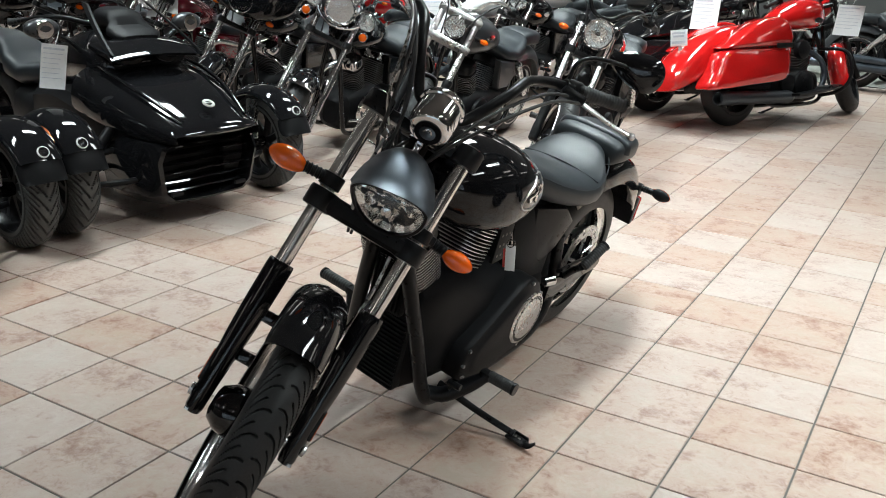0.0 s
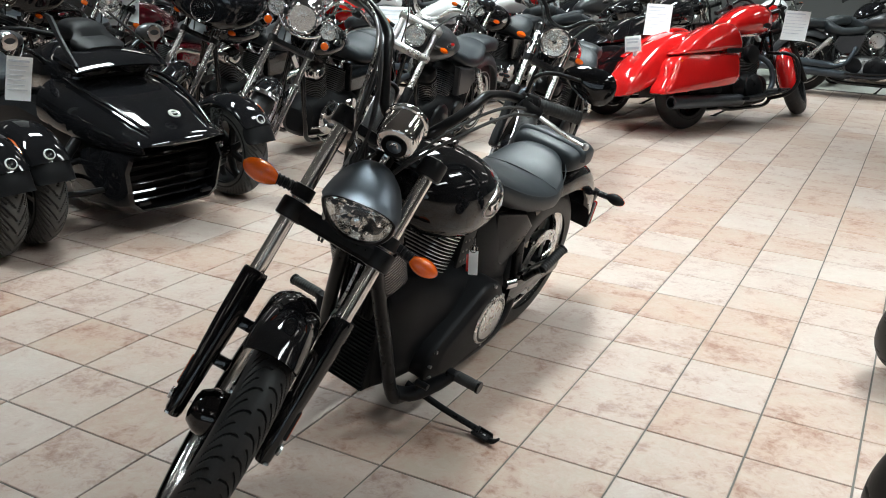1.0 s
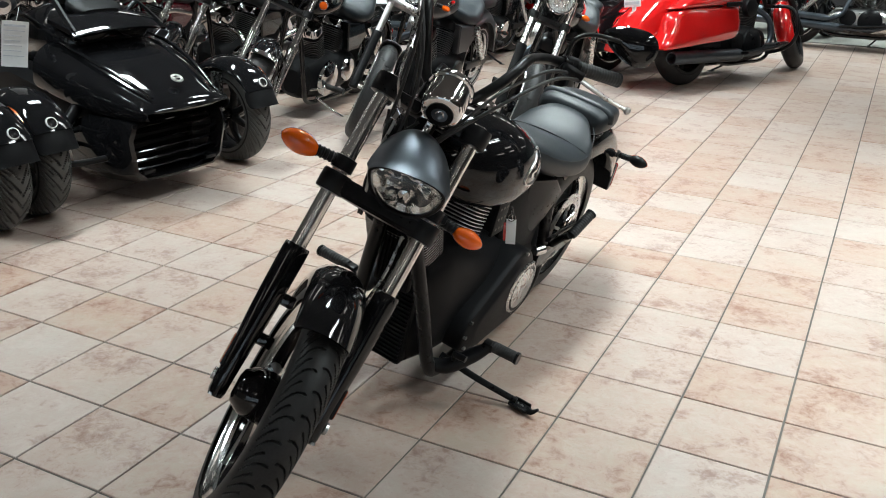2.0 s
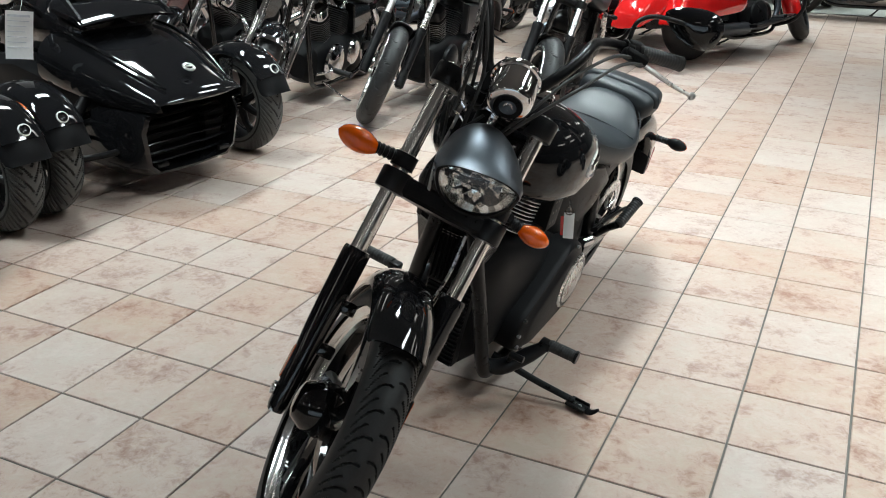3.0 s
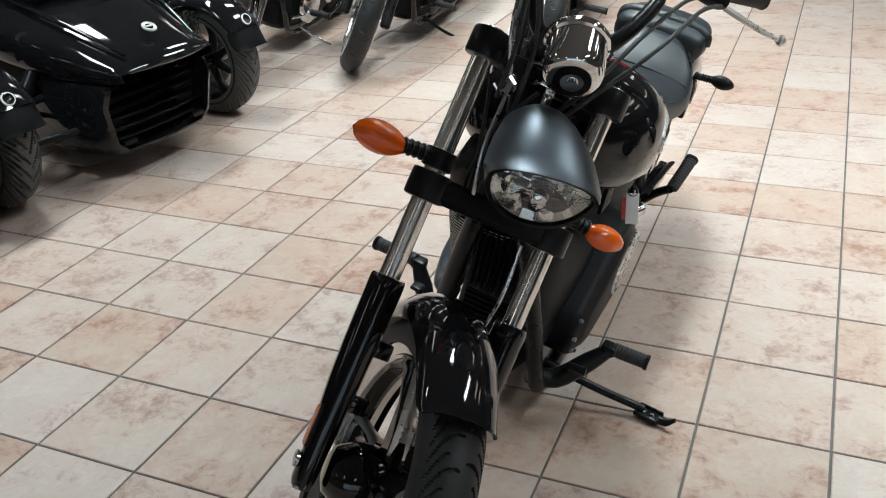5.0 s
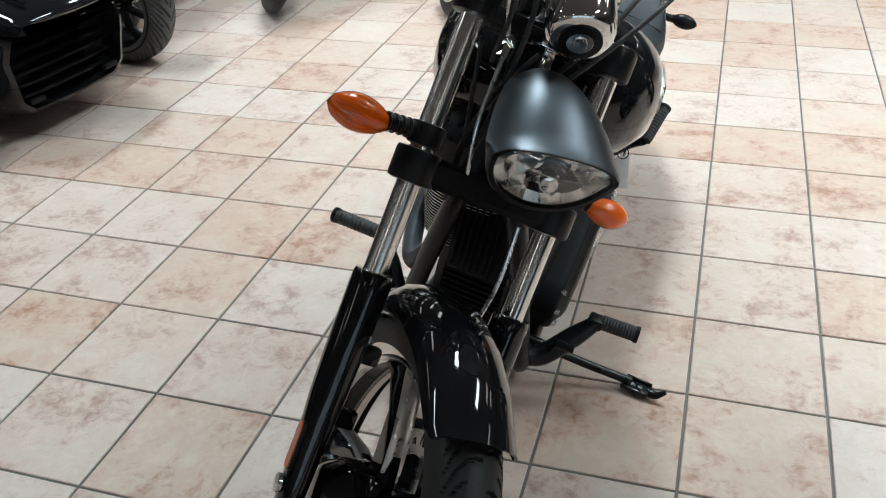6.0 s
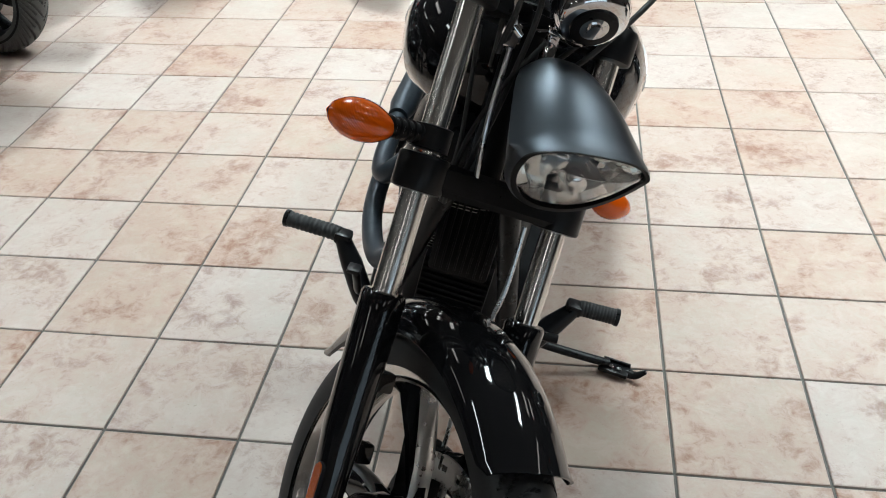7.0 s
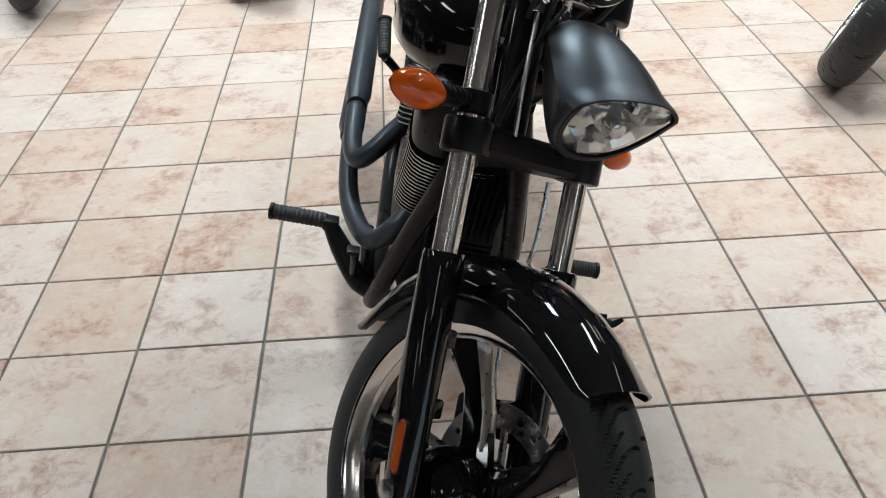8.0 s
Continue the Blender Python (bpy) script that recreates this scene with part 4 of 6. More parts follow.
    # badge: an oval outline, plain bars inside
    for s in (-1, 1):
        def on_tank(u, v, lift):
            """A place on the tank's flank: u back, v up from the badge's middle."""
            y, z = 0.85 + u - 0.1 * v, 0.9 + v + 0.08 * u
            hw, zb, zt = (float(np.interp(y, [r[0] for r in tank_rows], [r[k] for r in tank_rows])) for k in (1, 2, 3))
            zm = zb + (zt - zb) * 0.45
            q = ((z - zm) / (zt - zm)) ** (1 / 0.95) if z > zm else ((zm - z) / (zm - zb)) ** (1 / 0.6)
            return Vector((s * (hw * max(0.0, 1 - min(q, 0.98) ** 2) ** 0.41 + lift), y, z))

        def eye_ring(k, lift):
            return [on_tank(k * 0.108 * math.cos(a), k * 0.043 * math.sin(a) * (1 + 0.25 * math.cos(a)), lift) for a in (2 * math.pi * i / 48 for i in range(48))]
        bm = B()
        loft(bm, [eye_ring(1.0, -0.002), eye_ring(0.99, 0.004), eye_ring(0.94, 0.004), eye_ring(0.92, -0.002), eye_ring(1.0, -0.002)], cap=False)
        bd = part("badge", bm, ALLOY, tank, "silver oval outline with plain bright bars")
        for bx, bz, lx, lz in ((-0.03, 0.01, 0.07, 0.005), (0.02, 0.012, 0.04, 0.014), (-0.015, -0.004, 0.012, 0.02), (0.0, -0.012, 0.009, 0.03), (0.05, 0.008, 0.016, 0.011), (-0.055, 0.002, 0.014, 0.012), (0.032, -0.004, 0.03, 0.007)):
            bm = B()
            loft(bm, [[on_tank(bx + i * lx / 2, bz + j * lz / 2, lift) for i, j in ((-1, -1), (0, -1), (1, -1), (1, 1), (0, 1), (-1, 1))] for lift in (-0.003, 0.005)])
            part("badge_bar", bm, CHROME, bd)
    # seat and pillion pad
    rows = ((1.07, 0.07, 0.82, 0.875), (1.1, 0.098, 0.79, 0.877), (1.16, 0.125, 0.755, 0.862), (1.24, 0.152, 0.72, 0.835), (1.33, 0.172, 0.695, 0.81), (1.42, 0.181, 0.68, 0.793), (1.49, 0.18, 0.675, 0.793), (1.55, 0.168, 0.68, 0.82), (1.6, 0.146, 0.7, 0.85), (1.635, 0.118, 0.73, 0.863), (1.66, 0.085, 0.77, 0.857))
    bm = B()
    rings = []
    for y, hw, zb, zt in rows:
        ring = []
        for i in range(36):
            a = 2 * math.pi * i / 36
            c, s = math.cos(a), math.sin(a)
            dish = 0.018 * (c * c) if s > 0 else 0
            ring.append(Vector((hw * math.copysign(abs(c) ** 0.7, c), y + (0.04 * c * c if y > 1.56 else 0) * -1, (zb + zt) / 2 + (zt - zb) / 2 * math.copysign(abs(s) ** 0.62, s) - dish * 0.5)))
        rings.append(ring)
    loft(bm, rings)
    seat = part("rider_seat", bm, LEATHER, bike, "black vinyl rider seat with a stitched panel", None, 60)
    bm = B()
    tube(bm, [(x, 1.49 - 0.015 * (1 - (x / 0.17) ** 2), 0.796 - 0.024 * (x / 0.165) ** 2) for x in np.linspace(-0.16, 0.16, 13)], 0.003, 6, 3)
    part("seam", bm, LEATHER, seat)
    bm = B()
    tube(bm, [(s_ * hw * 0.93, y, zb + (zt - zb) * 0.72) for s_ in (-1,) for y, hw, zb, zt in rows[1:-1]], 0.0025, 6, 3)
    tube(bm, [(hw * 0.93, y, zb + (zt - zb) * 0.72) for y, hw, zb, zt in rows[1:-1]], 0.0025, 6, 3)
    part("piping", bm, LEATHER, seat)
    bm = B()
    loft(bm, [oval(y, hw, zb, zt, 3.4, 32) for y, hw, zb, zt in ((1.635, 0.12, 0.79, 0.865), (1.65, 0.142, 0.785, 0.885), (1.73, 0.146, 0.78, 0.893), (1.81, 0.138, 0.775, 0.888), (1.86, 0.128, 0.77, 0.878), (1.9, 0.115, 0.77, 0.862), (1.92, 0.092, 0.775, 0.848))])
    pill = part("pillion_pad", bm, LEATHER, bike, "black vinyl passenger pad", None, 60)
    bm = B()
    tube(bm, [(0.149 * math.copysign(abs(math.cos(a)) ** 0.55, math.cos(a)), 1.7, 0.84 + 0.055 * math.copysign(abs(math.sin(a)) ** 0.55, math.sin(a))) for a in (math.pi * k / 14 for k in range(15))], 0.012, 8, 2, flat=0.3)
    part("strap", bm, LEATHER, pill)
    # rear mudguard, wheel and swing arm
    REAR = Matrix.Translation((0, 1.735, 0.345))
    part("rear_mudguard", long_guard(), GLOSS, bike, "gloss black rear mudguard", REAR, 50)
    make_wheel(bike, REAR, 0.345, 0.18, 0.098, 5, POLISHED, GLOSS, sipes(30, handed=1), 300, 30, 1, 1.3, rim_w=0.15)
    for s in (-1, 1):
        bm = B()
        rings = []
        for y, z, hy in ((1.38, 0.33, 0.05), (1.5, 0.335, 0.045), (1.7, 0.345, 0.04), (1.8, 0.345, 0.035), (1.82, 0.345, 0.02)):
            rings.append([Vector((s * (0.135 + 0.018 * xx), y, z + hy * zz)) for xx, zz in ((-1, -0.8), (-0.6, -1), (0.6, -1), (1, -0.8), (1, 0.8), (0.6, 1), (-0.6, 1), (-1, 0.8))])
        loft(bm, rings)
        part("swing_arm", bm, GLOSS, bike, "gloss black swing arm")
        bm = B()
        rings = []
        for x, k in ((0.06, 1.0), (0.105, 1.0), (0.117, 0.95), (0.12, 0.88)):
            rings.append([Vector((s * (x + 0.16 * (y - 1.25)), 1.25 + (y - 1.25) * k, 0.6 + (z - 0.6) * k)) for y, z in ((1.17, 0.72), (1.36, 0.69), (1.42, 0.63), (1.36, 0.53), (1.29, 0.48), (1.21, 0.53))])
        loft(bm, rings)
        part("side_panel", bm, SATIN, bike, "black side panel under the seat")
        signal(bike, (s * 0.1, 2.18, 0.575), s, 0.85, AMBER if s < 0 else AMBER, Matrix.Translation((0, 4.36, 0)) @ Matrix.Diagonal((1, -1, 1, 1)))
    bm = B()
    box(bm, (0, 2.18, 0.56), (0.2, 0.05, 0.06), 0.012)
    part("tail_bracket", bm, SATIN, bike)
    bm = B()
    box(bm, (0, 2.245, 0.45), (0.19, 0.035, 0.12), 0.012)
    part("tail_light", bm, RED_LENS, bike, "red tail light on a black bracket")
    bm = B()
    box(bm, (0, 2.215, 0.45), (0.195, 0.03, 0.13), 0.01)
    part("tail_housing", bm, SATIN, bike)
    # dark centre section under the seat, ahead of the rear wheel
    bm = B()
    loft(bm, [oval(y, hw, zb, zt, 3.4, 28) for y, hw, zb, zt in ((1.1, 0.08, 0.42, 0.72), (1.14, 0.105, 0.34, 0.76), (1.25, 0.12, 0.3, 0.74), (1.36, 0.115, 0.28, 0.7), (1.42, 0.09, 0.32, 0.64))])
    part("centre_cover", bm, CAST, bike, "dull black cover under the seat", None, 50)
    # belt pulley guard and lower rear bits
    bm = B()
    tube(bm, [(0.155, 1.42, 0.42), (0.16, 1.6, 0.415), (0.16, 1.78, 0.39)], 0.016, 10, 6, flat=0.5)
    part("belt_guard", bm, SATIN, bike)
    bm = B()
    prof = [(0.02, 0)]
    for k in range(4):
        prof += [(0.049, 0.027 * k), (0.056, 0.004 + 0.027 * k), (0.056, 0.018 + 0.027 * k), (0.049, 0.022 + 0.027 * k)]
    lathe(bm, prof + [(0.02, 0.105)], Matrix.Translation((0.1, 1.26, 0.24)) @ Matrix.Rotation(radians(-90), 4, "X"), 24)
    part("oil_filter", bm, SATIN, bike, "ribbed black canister")
    bm = B()
    rod(bm, (0.15, 1.32, 0.4), (0.17, 1.36, 0.41), 0.02, 12)
    part("linkage", bm, CHROME, bike)
    bm = B()
    box(bm, (0.13, 0.925, 0.68), (0.012, 0.08, 0.16), 0.004)
    pl = part("heat_plate", bm, CAST, bike, "drilled black plate")
    for k in range(12):
        bm = B()
        rod(bm, (0.135, 0.903 + 0.022 * (k % 3), 0.625 + 0.037 * (k // 3)), (0.1375, 0.903 + 0.022 * (k % 3), 0.625 + 0.037 * (k // 3)), 0.005, 8)
        part("hole", bm, GROUT, pl)
    # key with tags
    KEY = SHOW.inverted()
    bm = B()
    key_at = SHOW @ Vector((0.2, 0.835, 0.73))
    tube(bm, [key_at + Vector((0, 0, 0.03)), key_at + Vector((0.004, -0.004, 0.0)), key_at + Vector((0.002, 0, -0.012))], 0.003, 6)
    lathe(bm, [(0.011, -0.001), (0.0135, -0.001), (0.0135, 0.001), (0.011, 0.001), (0.011, -0.001)], Matrix.Translation(key_at + Vector((0, 0, -0.006))) @ Matrix.Rotation(radians(60), 4, "X"), 18, cap=False)
    key = part("key", bm, CHROME, bike, "ignition key on a ring", KEY)
    bm = B()
    box(bm, (0, 0, -0.053), (0.031, 0.003, 0.082), 0.001, Matrix.Translation(key_at) @ Matrix.Rotation(radians(14), 4, "Z"))
    part("key_tag", bm, PAPER, key, "white key tag")
    bm = B()
    box(bm, (-0.008, 0.012, -0.058), (0.032, 0.003, 0.06), 0.001, Matrix.Translation(key_at) @ Matrix.Rotation(radians(22), 4, "Z"))
    part("red_tag", bm, RED, key, "red key tag")
    # side stand, set out to the floor
    bm = B()
    top = SHOW @ Vector((0.13, 0.78, 0.17))
    foot = Vector((-0.14, -0.015, 0.026))
    tube(bm, [top, top.lerp(foot, 0.5) + Vector((0, 0, -0.006)), foot], [0.0125, 0.0115, 0.011], 14, 6)
    st = part("side_stand", bm, SATIN, bike, "black side stand on the floor", KEY)
    bm = B()
    q = Matrix.Translation((-0.125, -0.025, 0.017)) @ Matrix.Rotation(radians(-22), 4, "Z")
    box(bm, (0, 0, 0), (0.075, 0.036, 0.012), 0.004, q)
    box(bm, (0, 0.018, 0.005), (0.07, 0.005, 0.02), 0.002, q)
    tube(bm, [q @ Vector((0.03, 0, 0)), q @ Vector((0.055, 0, 0.002)), q @ Vector((0.078, 0.004, 0.02))], [0.012, 0.01, 0.006], 10, 5, flat=0.6)
    part("stand_foot", bm, SATIN, st)
    for k in (0, 1):
        bm = B()
        rod(bm, q @ Vector((-0.008 + 0.02 * k, -0.002, 0.005)), q @ Vector((-0.008 + 0.02 * k, -0.002, 0.009)), 0.006, 12)
        part("rivet", bm, STEEL, st)
    return bike


show_bike()


# ---- other motorcycles of the showroom ----
def round_lamp(parent, m, r, shell, depth=0.11, ring=CHROME):
    """A round lamp that looks along -y of m."""
    bm = B()
    q = Matrix.Rotation(radians(-90), 4, "X")
    lathe(bm, [(r * 0.98, -0.004), (r, 0.004), (r * 0.98, depth * 0.4), (r * 0.75, depth * 0.8), (r * 0.35, depth)], q, 32, cap=False)
    lamp = part("headlamp", bm, shell, parent, "round headlamp with a clear lens", m)
    bm = B()
    lathe(bm, [(r * 0.9, -0.006), (r * 0.98, -0.012), (r * 1.05, -0.006), (r * 1.05, 0.012), (r * 0.99, 0.014), (r * 0.9, -0.006)], q, 36, cap=False)
    part("bezel", bm, ring, lamp)
    bm = B()
    lathe(bm, [(r * 0.05, -0.022), (r * 0.5, -0.018), (r * 0.8, -0.011), (r * 0.92, -0.004), (r * 0.91, -0.002), (r * 0.79, -0.009), (r * 0.49, -0.016), (r * 0.05, -0.02)], q, 32)
    part("lens", bm, GLASS, lamp).visible_shadow = False
    bm = B()
    rings = []
    for k in range(7):
        f = k / 6
        rings.append([q @ Vector((rr * math.cos(a), rr * math.sin(a), (1 - f * f) * depth * 0.45 + 0.001)) for i in range(32) for a in (2 * math.pi * i / 32,) for rr in (r * (0.12 + 0.8 * f) * (1 + 0.05 * ((i // 2) % 2) * math.sin(math.pi * f)),)])
    loft(bm, rings, cap=False)
    part("reflector_bowl", bm, REFLECT, lamp, "", None, 12)
    bm = B()
    rod(bm, q @ Vector((0, 0, 0.04)), q @ Vector((0, 0, 0.008)), r * 0.16, 14)
    part("bulb_shield", bm, CHROME, lamp)
    return lamp


def side_shell(bm, pts, xs, s):
    """A rounded case from its side outline in y and z; xs gives how far out each ring lies and its scale."""
    path = smooth_path([Vector((0, y, z)) for y, z in pts + pts[:1]], 5)[:-1]
    c = sum(path, Vector()) / len(path)
    return loft(bm, [[Vector((s * x, c.y + (p.y - c.y) * k, c.z + (p.z - c.z) * k)) for p in path] for x, k in xs])


def saddle_bag(parent, s, paint):
    """A hard side case: a body that draws back to a low tip, a humped lid, latch."""
    bm = B()
    side_shell(bm, [(1.3, 0.645), (1.285, 0.52), (1.32, 0.4), (1.45, 0.365), (1.8, 0.35), (2.1, 0.335), (2.26, 0.345), (2.18, 0.47), (2.06, 0.64), (1.7, 0.648)], ((0.15, 0.9), (0.165, 0.97), (0.28, 1.0), (0.335, 0.985), (0.36, 0.95), (0.37, 0.86)), s)
    bag = part("saddlebag", bm, paint, parent, "hard painted saddlebag", None, 50)
    bm = B()
    side_shell(bm, [(1.27, 0.66), (1.26, 0.74), (1.33, 0.85), (1.46, 0.895), (1.62, 0.88), (1.8, 0.81), (1.96, 0.72), (2.06, 0.652), (1.7, 0.656)], ((0.15, 0.9), (0.165, 0.97), (0.28, 1.0), (0.335, 0.985), (0.362, 0.94), (0.374, 0.84)), s)
    part("lid", bm, paint, bag, "", None, 50)
    bm = B()
    box(bm, (s * 0.388, 1.42, 0.66), (0.022, 0.2, 0.04), 0.008)
    part("latch", bm, SATIN, bag)
    bm = B()
    box(bm, (s * 0.36, 2.05, 0.6), (0.014, 0.06, 0.016), 0.005)
    part("marker", bm, AMBER, bag)
    return bag


def cruiser(m, label, paint=GLOSS, steer=30, rake=31, leg=CHROME, lower=CHROME, lamp_r=0.088, lamp_shell=CHROME, lamp_off=(0, -0.1, -0.06), aux=False, boxed=False, bags=False, fairing=False, tank_k=1.0, front_r=0.325, front_w=0.13, fender=(38, 150), deep=0.05, bar=0, engine=CAST, bright=CHROME, seat_mat=LEATHER, screen=False, fork_half=0.115, rear_lights=True, guard=False, tread=None, around=160, rear_paint=None, signals=True):
    """A cruiser that looks along -y, its front tyre on the floor at the origin."""
    bike = thing("motorcycle", m, label, "motorcycle", "motorcycles on display")
    ra, ph = radians(rake), radians(steer)
    u = Vector((math.cos(ph), math.sin(ph) * math.cos(ra), -math.sin(ph) * math.sin(ra)))
    a = Vector((0, math.sin(ra), math.cos(ra)))
    top = 1.0
    length = (top - front_r) / math.cos(ra)
    F = Matrix.Translation((0.02, length * math.sin(ra), top)) @ Matrix((u, a.cross(u), a)).transposed().to_4x4()
    AX = F @ Matrix.Translation((0, 0, -length))
    make_wheel(bike, AX, front_r, front_w, 0.085, 6, bright, GLOSS if bright is CHROME else SATIN, tread or sipes(26, 0.003, 0.005), around * 2, 22, 1)
    for s in (-1, 1):
        x = s * fork_half
        bm = B()
        rod(bm, (x, 0, -length + 0.3), (x, 0, 0.04), 0.021, 20)
        part("fork_tube", bm, leg, bike, "", F)
        bm = B()
        lathe(bm, [(0.02, 0), (0.03, 0.012), (0.031, 0.09), (0.028, 0.12), (0.03, 0.36), (0.033, 0.39), (0.032, 0.405), (0.02, 0.408)], Matrix.Translation((x, 0, -length - 0.03)), 24)
        part("fork_leg", bm, lower, bike, "", F)
    for z in (0.0, -0.2):
        bm = B()
        for s in (-1, 1):
            lathe(bm, [(0.024, -0.022), (0.033, -0.02), (0.033, 0.02), (0.024, 0.022)], Matrix.Translation((s * fork_half, 0, z)), 20)
        box(bm, (0, 0.02, z), (fork_half * 2, 0.06, 0.034), 0.01)
        part("fork_clamp", bm, bright if boxed else SATIN, bike, "", F)
    bm = B()
    rod(bm, (-fork_half - 0.02, 0, -length), (fork_half + 0.02, 0, -length), 0.012, 14)
    part("axle", bm, STEEL, bike, "", F)
    part("front_mudguard", fender_arc(front_r + 0.014, front_w * 0.58, fender[0], fender[1], deep, 0.014), paint, bike, "painted front mudguard", AX, 50)
    if aux:
        part("mudguard_tip", fender_arc(front_r + 0.018, front_w * 0.6, fender[0] - 1, fender[0] + 5, deep * 0.6, 0.014, n=4), CHROME, bike, "", AX)
    # lamps
    tilt = Matrix.Rotation(ra * 0.9, 4, "X")
    LP = F @ Matrix.Translation(lamp_off) @ tilt
    if fairing:
        bm = B()
        rings = []
        for y, hw, zb, zt in ((-0.13, 0.14, -0.1, 0.1), (-0.12, 0.2, -0.13, 0.16), (-0.06, 0.28, -0.15, 0.22), (0.02, 0.34, -0.13, 0.25), (0.1, 0.36, -0.08, 0.26), (0.12, 0.35, -0.06, 0.25)):
            rings.append(oval(y, hw, zb, zt, 2.6, 36))
        loft(bm, rings)
        part("fairing", bm, paint, bike, "black handlebar fairing", LP @ Matrix.Translation((0, 0.06, 0.03)), 50)
        LP = LP @ Matrix.Translation((0, -0.06, 0))
    round_lamp(bike, LP, lamp_r, lamp_shell)
    if aux:
        bm = B()
        tube(bm, [(-0.19, 0.03, -0.01), (-0.1, 0.02, -0.09), (0, 0.0, -0.115), (0.1, 0.02, -0.09), (0.19, 0.03, -0.01)], 0.011, 10, 6)
        loft(bm, [oval(y, hw, zb, zt, 2.2, 24) for y, hw, zb, zt in ((0.01, 0.1, -0.1, 0.1), (0.05, 0.115, -0.11, 0.13), (0.11, 0.12, -0.1, 0.15), (0.17, 0.1, -0.06, 0.15), (0.2, 0.06, 0, 0.12))])
        part("lamp_nacelle", bm, CHROME, bike, "chrome lamp nacelle", LP)
        for s in (-1, 1):
            round_lamp(bike, LP @ Matrix.Translation((s * 0.185, 0.0, 0.0)), 0.055, CHROME, 0.08)
            bm = B()
            lathe(bm, [(0.026, 0), (0.03, 0.004), (0.03, 0.03), (0.018, 0.045)], LP @ Matrix.Translation((s * 0.2, 0.0, -0.1)) @ Matrix.Rotation(radians(-90), 4, "X"), 20)
            bl = part("bullet_signal", bm, CHROME, bike)
            bm = B()
            lathe(bm, [(0.005, -0.012), (0.02, -0.008), (0.026, 0.0), (0.02, 0.002)], LP @ Matrix.Translation((s * 0.2, 0.0, -0.1)) @ Matrix.Rotation(radians(-90), 4, "X"), 20)
            part("lens", bm, AMBER, bl)
    if boxed:
        bm = B()
        for z in (0.0, -0.2):
            box(bm, (0, -0.02, z), (fork_half * 2 + 0.07, 0.05, 0.036), 0.014)
        part("fork_brace", bm, bright, bike, "bright fork brace bars", F)
    # bars
    w = 0.4 + 0.03 * bar
    half = [(0, 0.03, 0.07), (0.07, 0.02, 0.09), (0.13, -0.03, 0.16 + 0.04 * bar), (0.2, -0.02, 0.2 + 0.05 * bar), (0.3, 0.09, 0.22 + 0.05 * bar), (w, 0.24, 0.26 + 0.04 * bar)]
    bm = B()
    tube(bm, [(-x, y, z) for x, y, z in half[:0:-1]] + half, 0.0135, 14, 6)
    part("handlebar", bm, bright if aux or boxed else SATIN, bike, "", F)
    for s in (-1, 1):
        p0, p1 = Vector((s * half[4][0], half[4][1], half[4][2])), Vector((s * half[5][0], half[5][1], half[5][2]))
        grip_bar(bike, p0.lerp(p1, 0.15), p1 + (p1 - p0) * 0.05, F, 6, 0.017)
        bm = B()
        box(bm, p0, (0.07, 0.07, 0.05), 0.014)
        part("switch_housing", bm, SATIN, bike, "", F)
        bm = B()
        tube(bm, [p0 + Vector((s * 0.01, -0.06, 0)), p0 + Vector((s * 0.06, -0.03, -0.012)), p1 + Vector((s * 0.01, -0.07, -0.05))], 0.0065, 8, 6)
        part("lever", bm, bright if bright is CHROME else SATIN, bike, "", F)
        mirror(bike, p0 + Vector((0, 0, 0.02)), p0 + Vector((s * 0.05, 0.03, 0.17)), (0.1 * s, 0.85, 0.35), F, 0.9)
        bm = B()
        tube(bm, [p0, Vector((s * 0.2, -0.07, 0.15)), Vector((s * 0.1, -0.06, 0.0)), Vector((s * 0.06, 0.05, -0.18))], 0.005, 8, 7)
        part("cable", bm, GRIP, bike, "", F)
        if signals and not aux:
            signal(bike, (s * (fork_half + 0.03), -0.02, -0.1), s, 0.6, AMBER, F, SATIN)
    if screen:
        bm = B()
        rings = []
        for z, hw in ((-0.05, 0.16), (0.1, 0.24), (0.28, 0.25), (0.4, 0.2)):
            rings.append([F @ Vector((x, -0.14 + 0.35 * z + 2.2 * x * x + t, z + 0.1)) for t in (0, 0.004) for x in (np.linspace(-hw, hw, 14) if t == 0 else np.linspace(hw, -hw, 14))])
        loft(bm, rings)
        part("windscreen", bm, GLASS, bike, "clear windscreen")
    # tank
    rows = ((0.42, 0.05, 0.8, 0.86), (0.45, 0.09, 0.77, 0.92), (0.52, 0.135, 0.74, 0.965), (0.62, 0.16, 0.73, 0.98), (0.74, 0.16, 0.735, 0.96), (0.86, 0.135, 0.745, 0.91), (0.96, 0.1, 0.75, 0.86), (1.02, 0.06, 0.755, 0.82))
    bm = B()
    loft(bm, [oval(y * (1.12 if bags else 1) + (0.0 if bags else 0.04), hw * (1.2 if bags else tank_k), zb + (0.05 if bags else 0), zt + (0.1 if bags else 0.02), 2.3, 32) for y, hw, zb, zt in rows])
    tank = part("fuel_tank", bm, paint, bike, "painted fuel tank", None, 60)
    bm = B()
    lathe(bm, [(0.034, 0), (0.036, 0.012), (0.03, 0.018), (0.01, 0.02)], Matrix.Translation((0.0, 0.68 + (0.08 if bags else 0), 1.06 if bags else 0.985)), 24)
    part("filler_cap", bm, bright, tank)
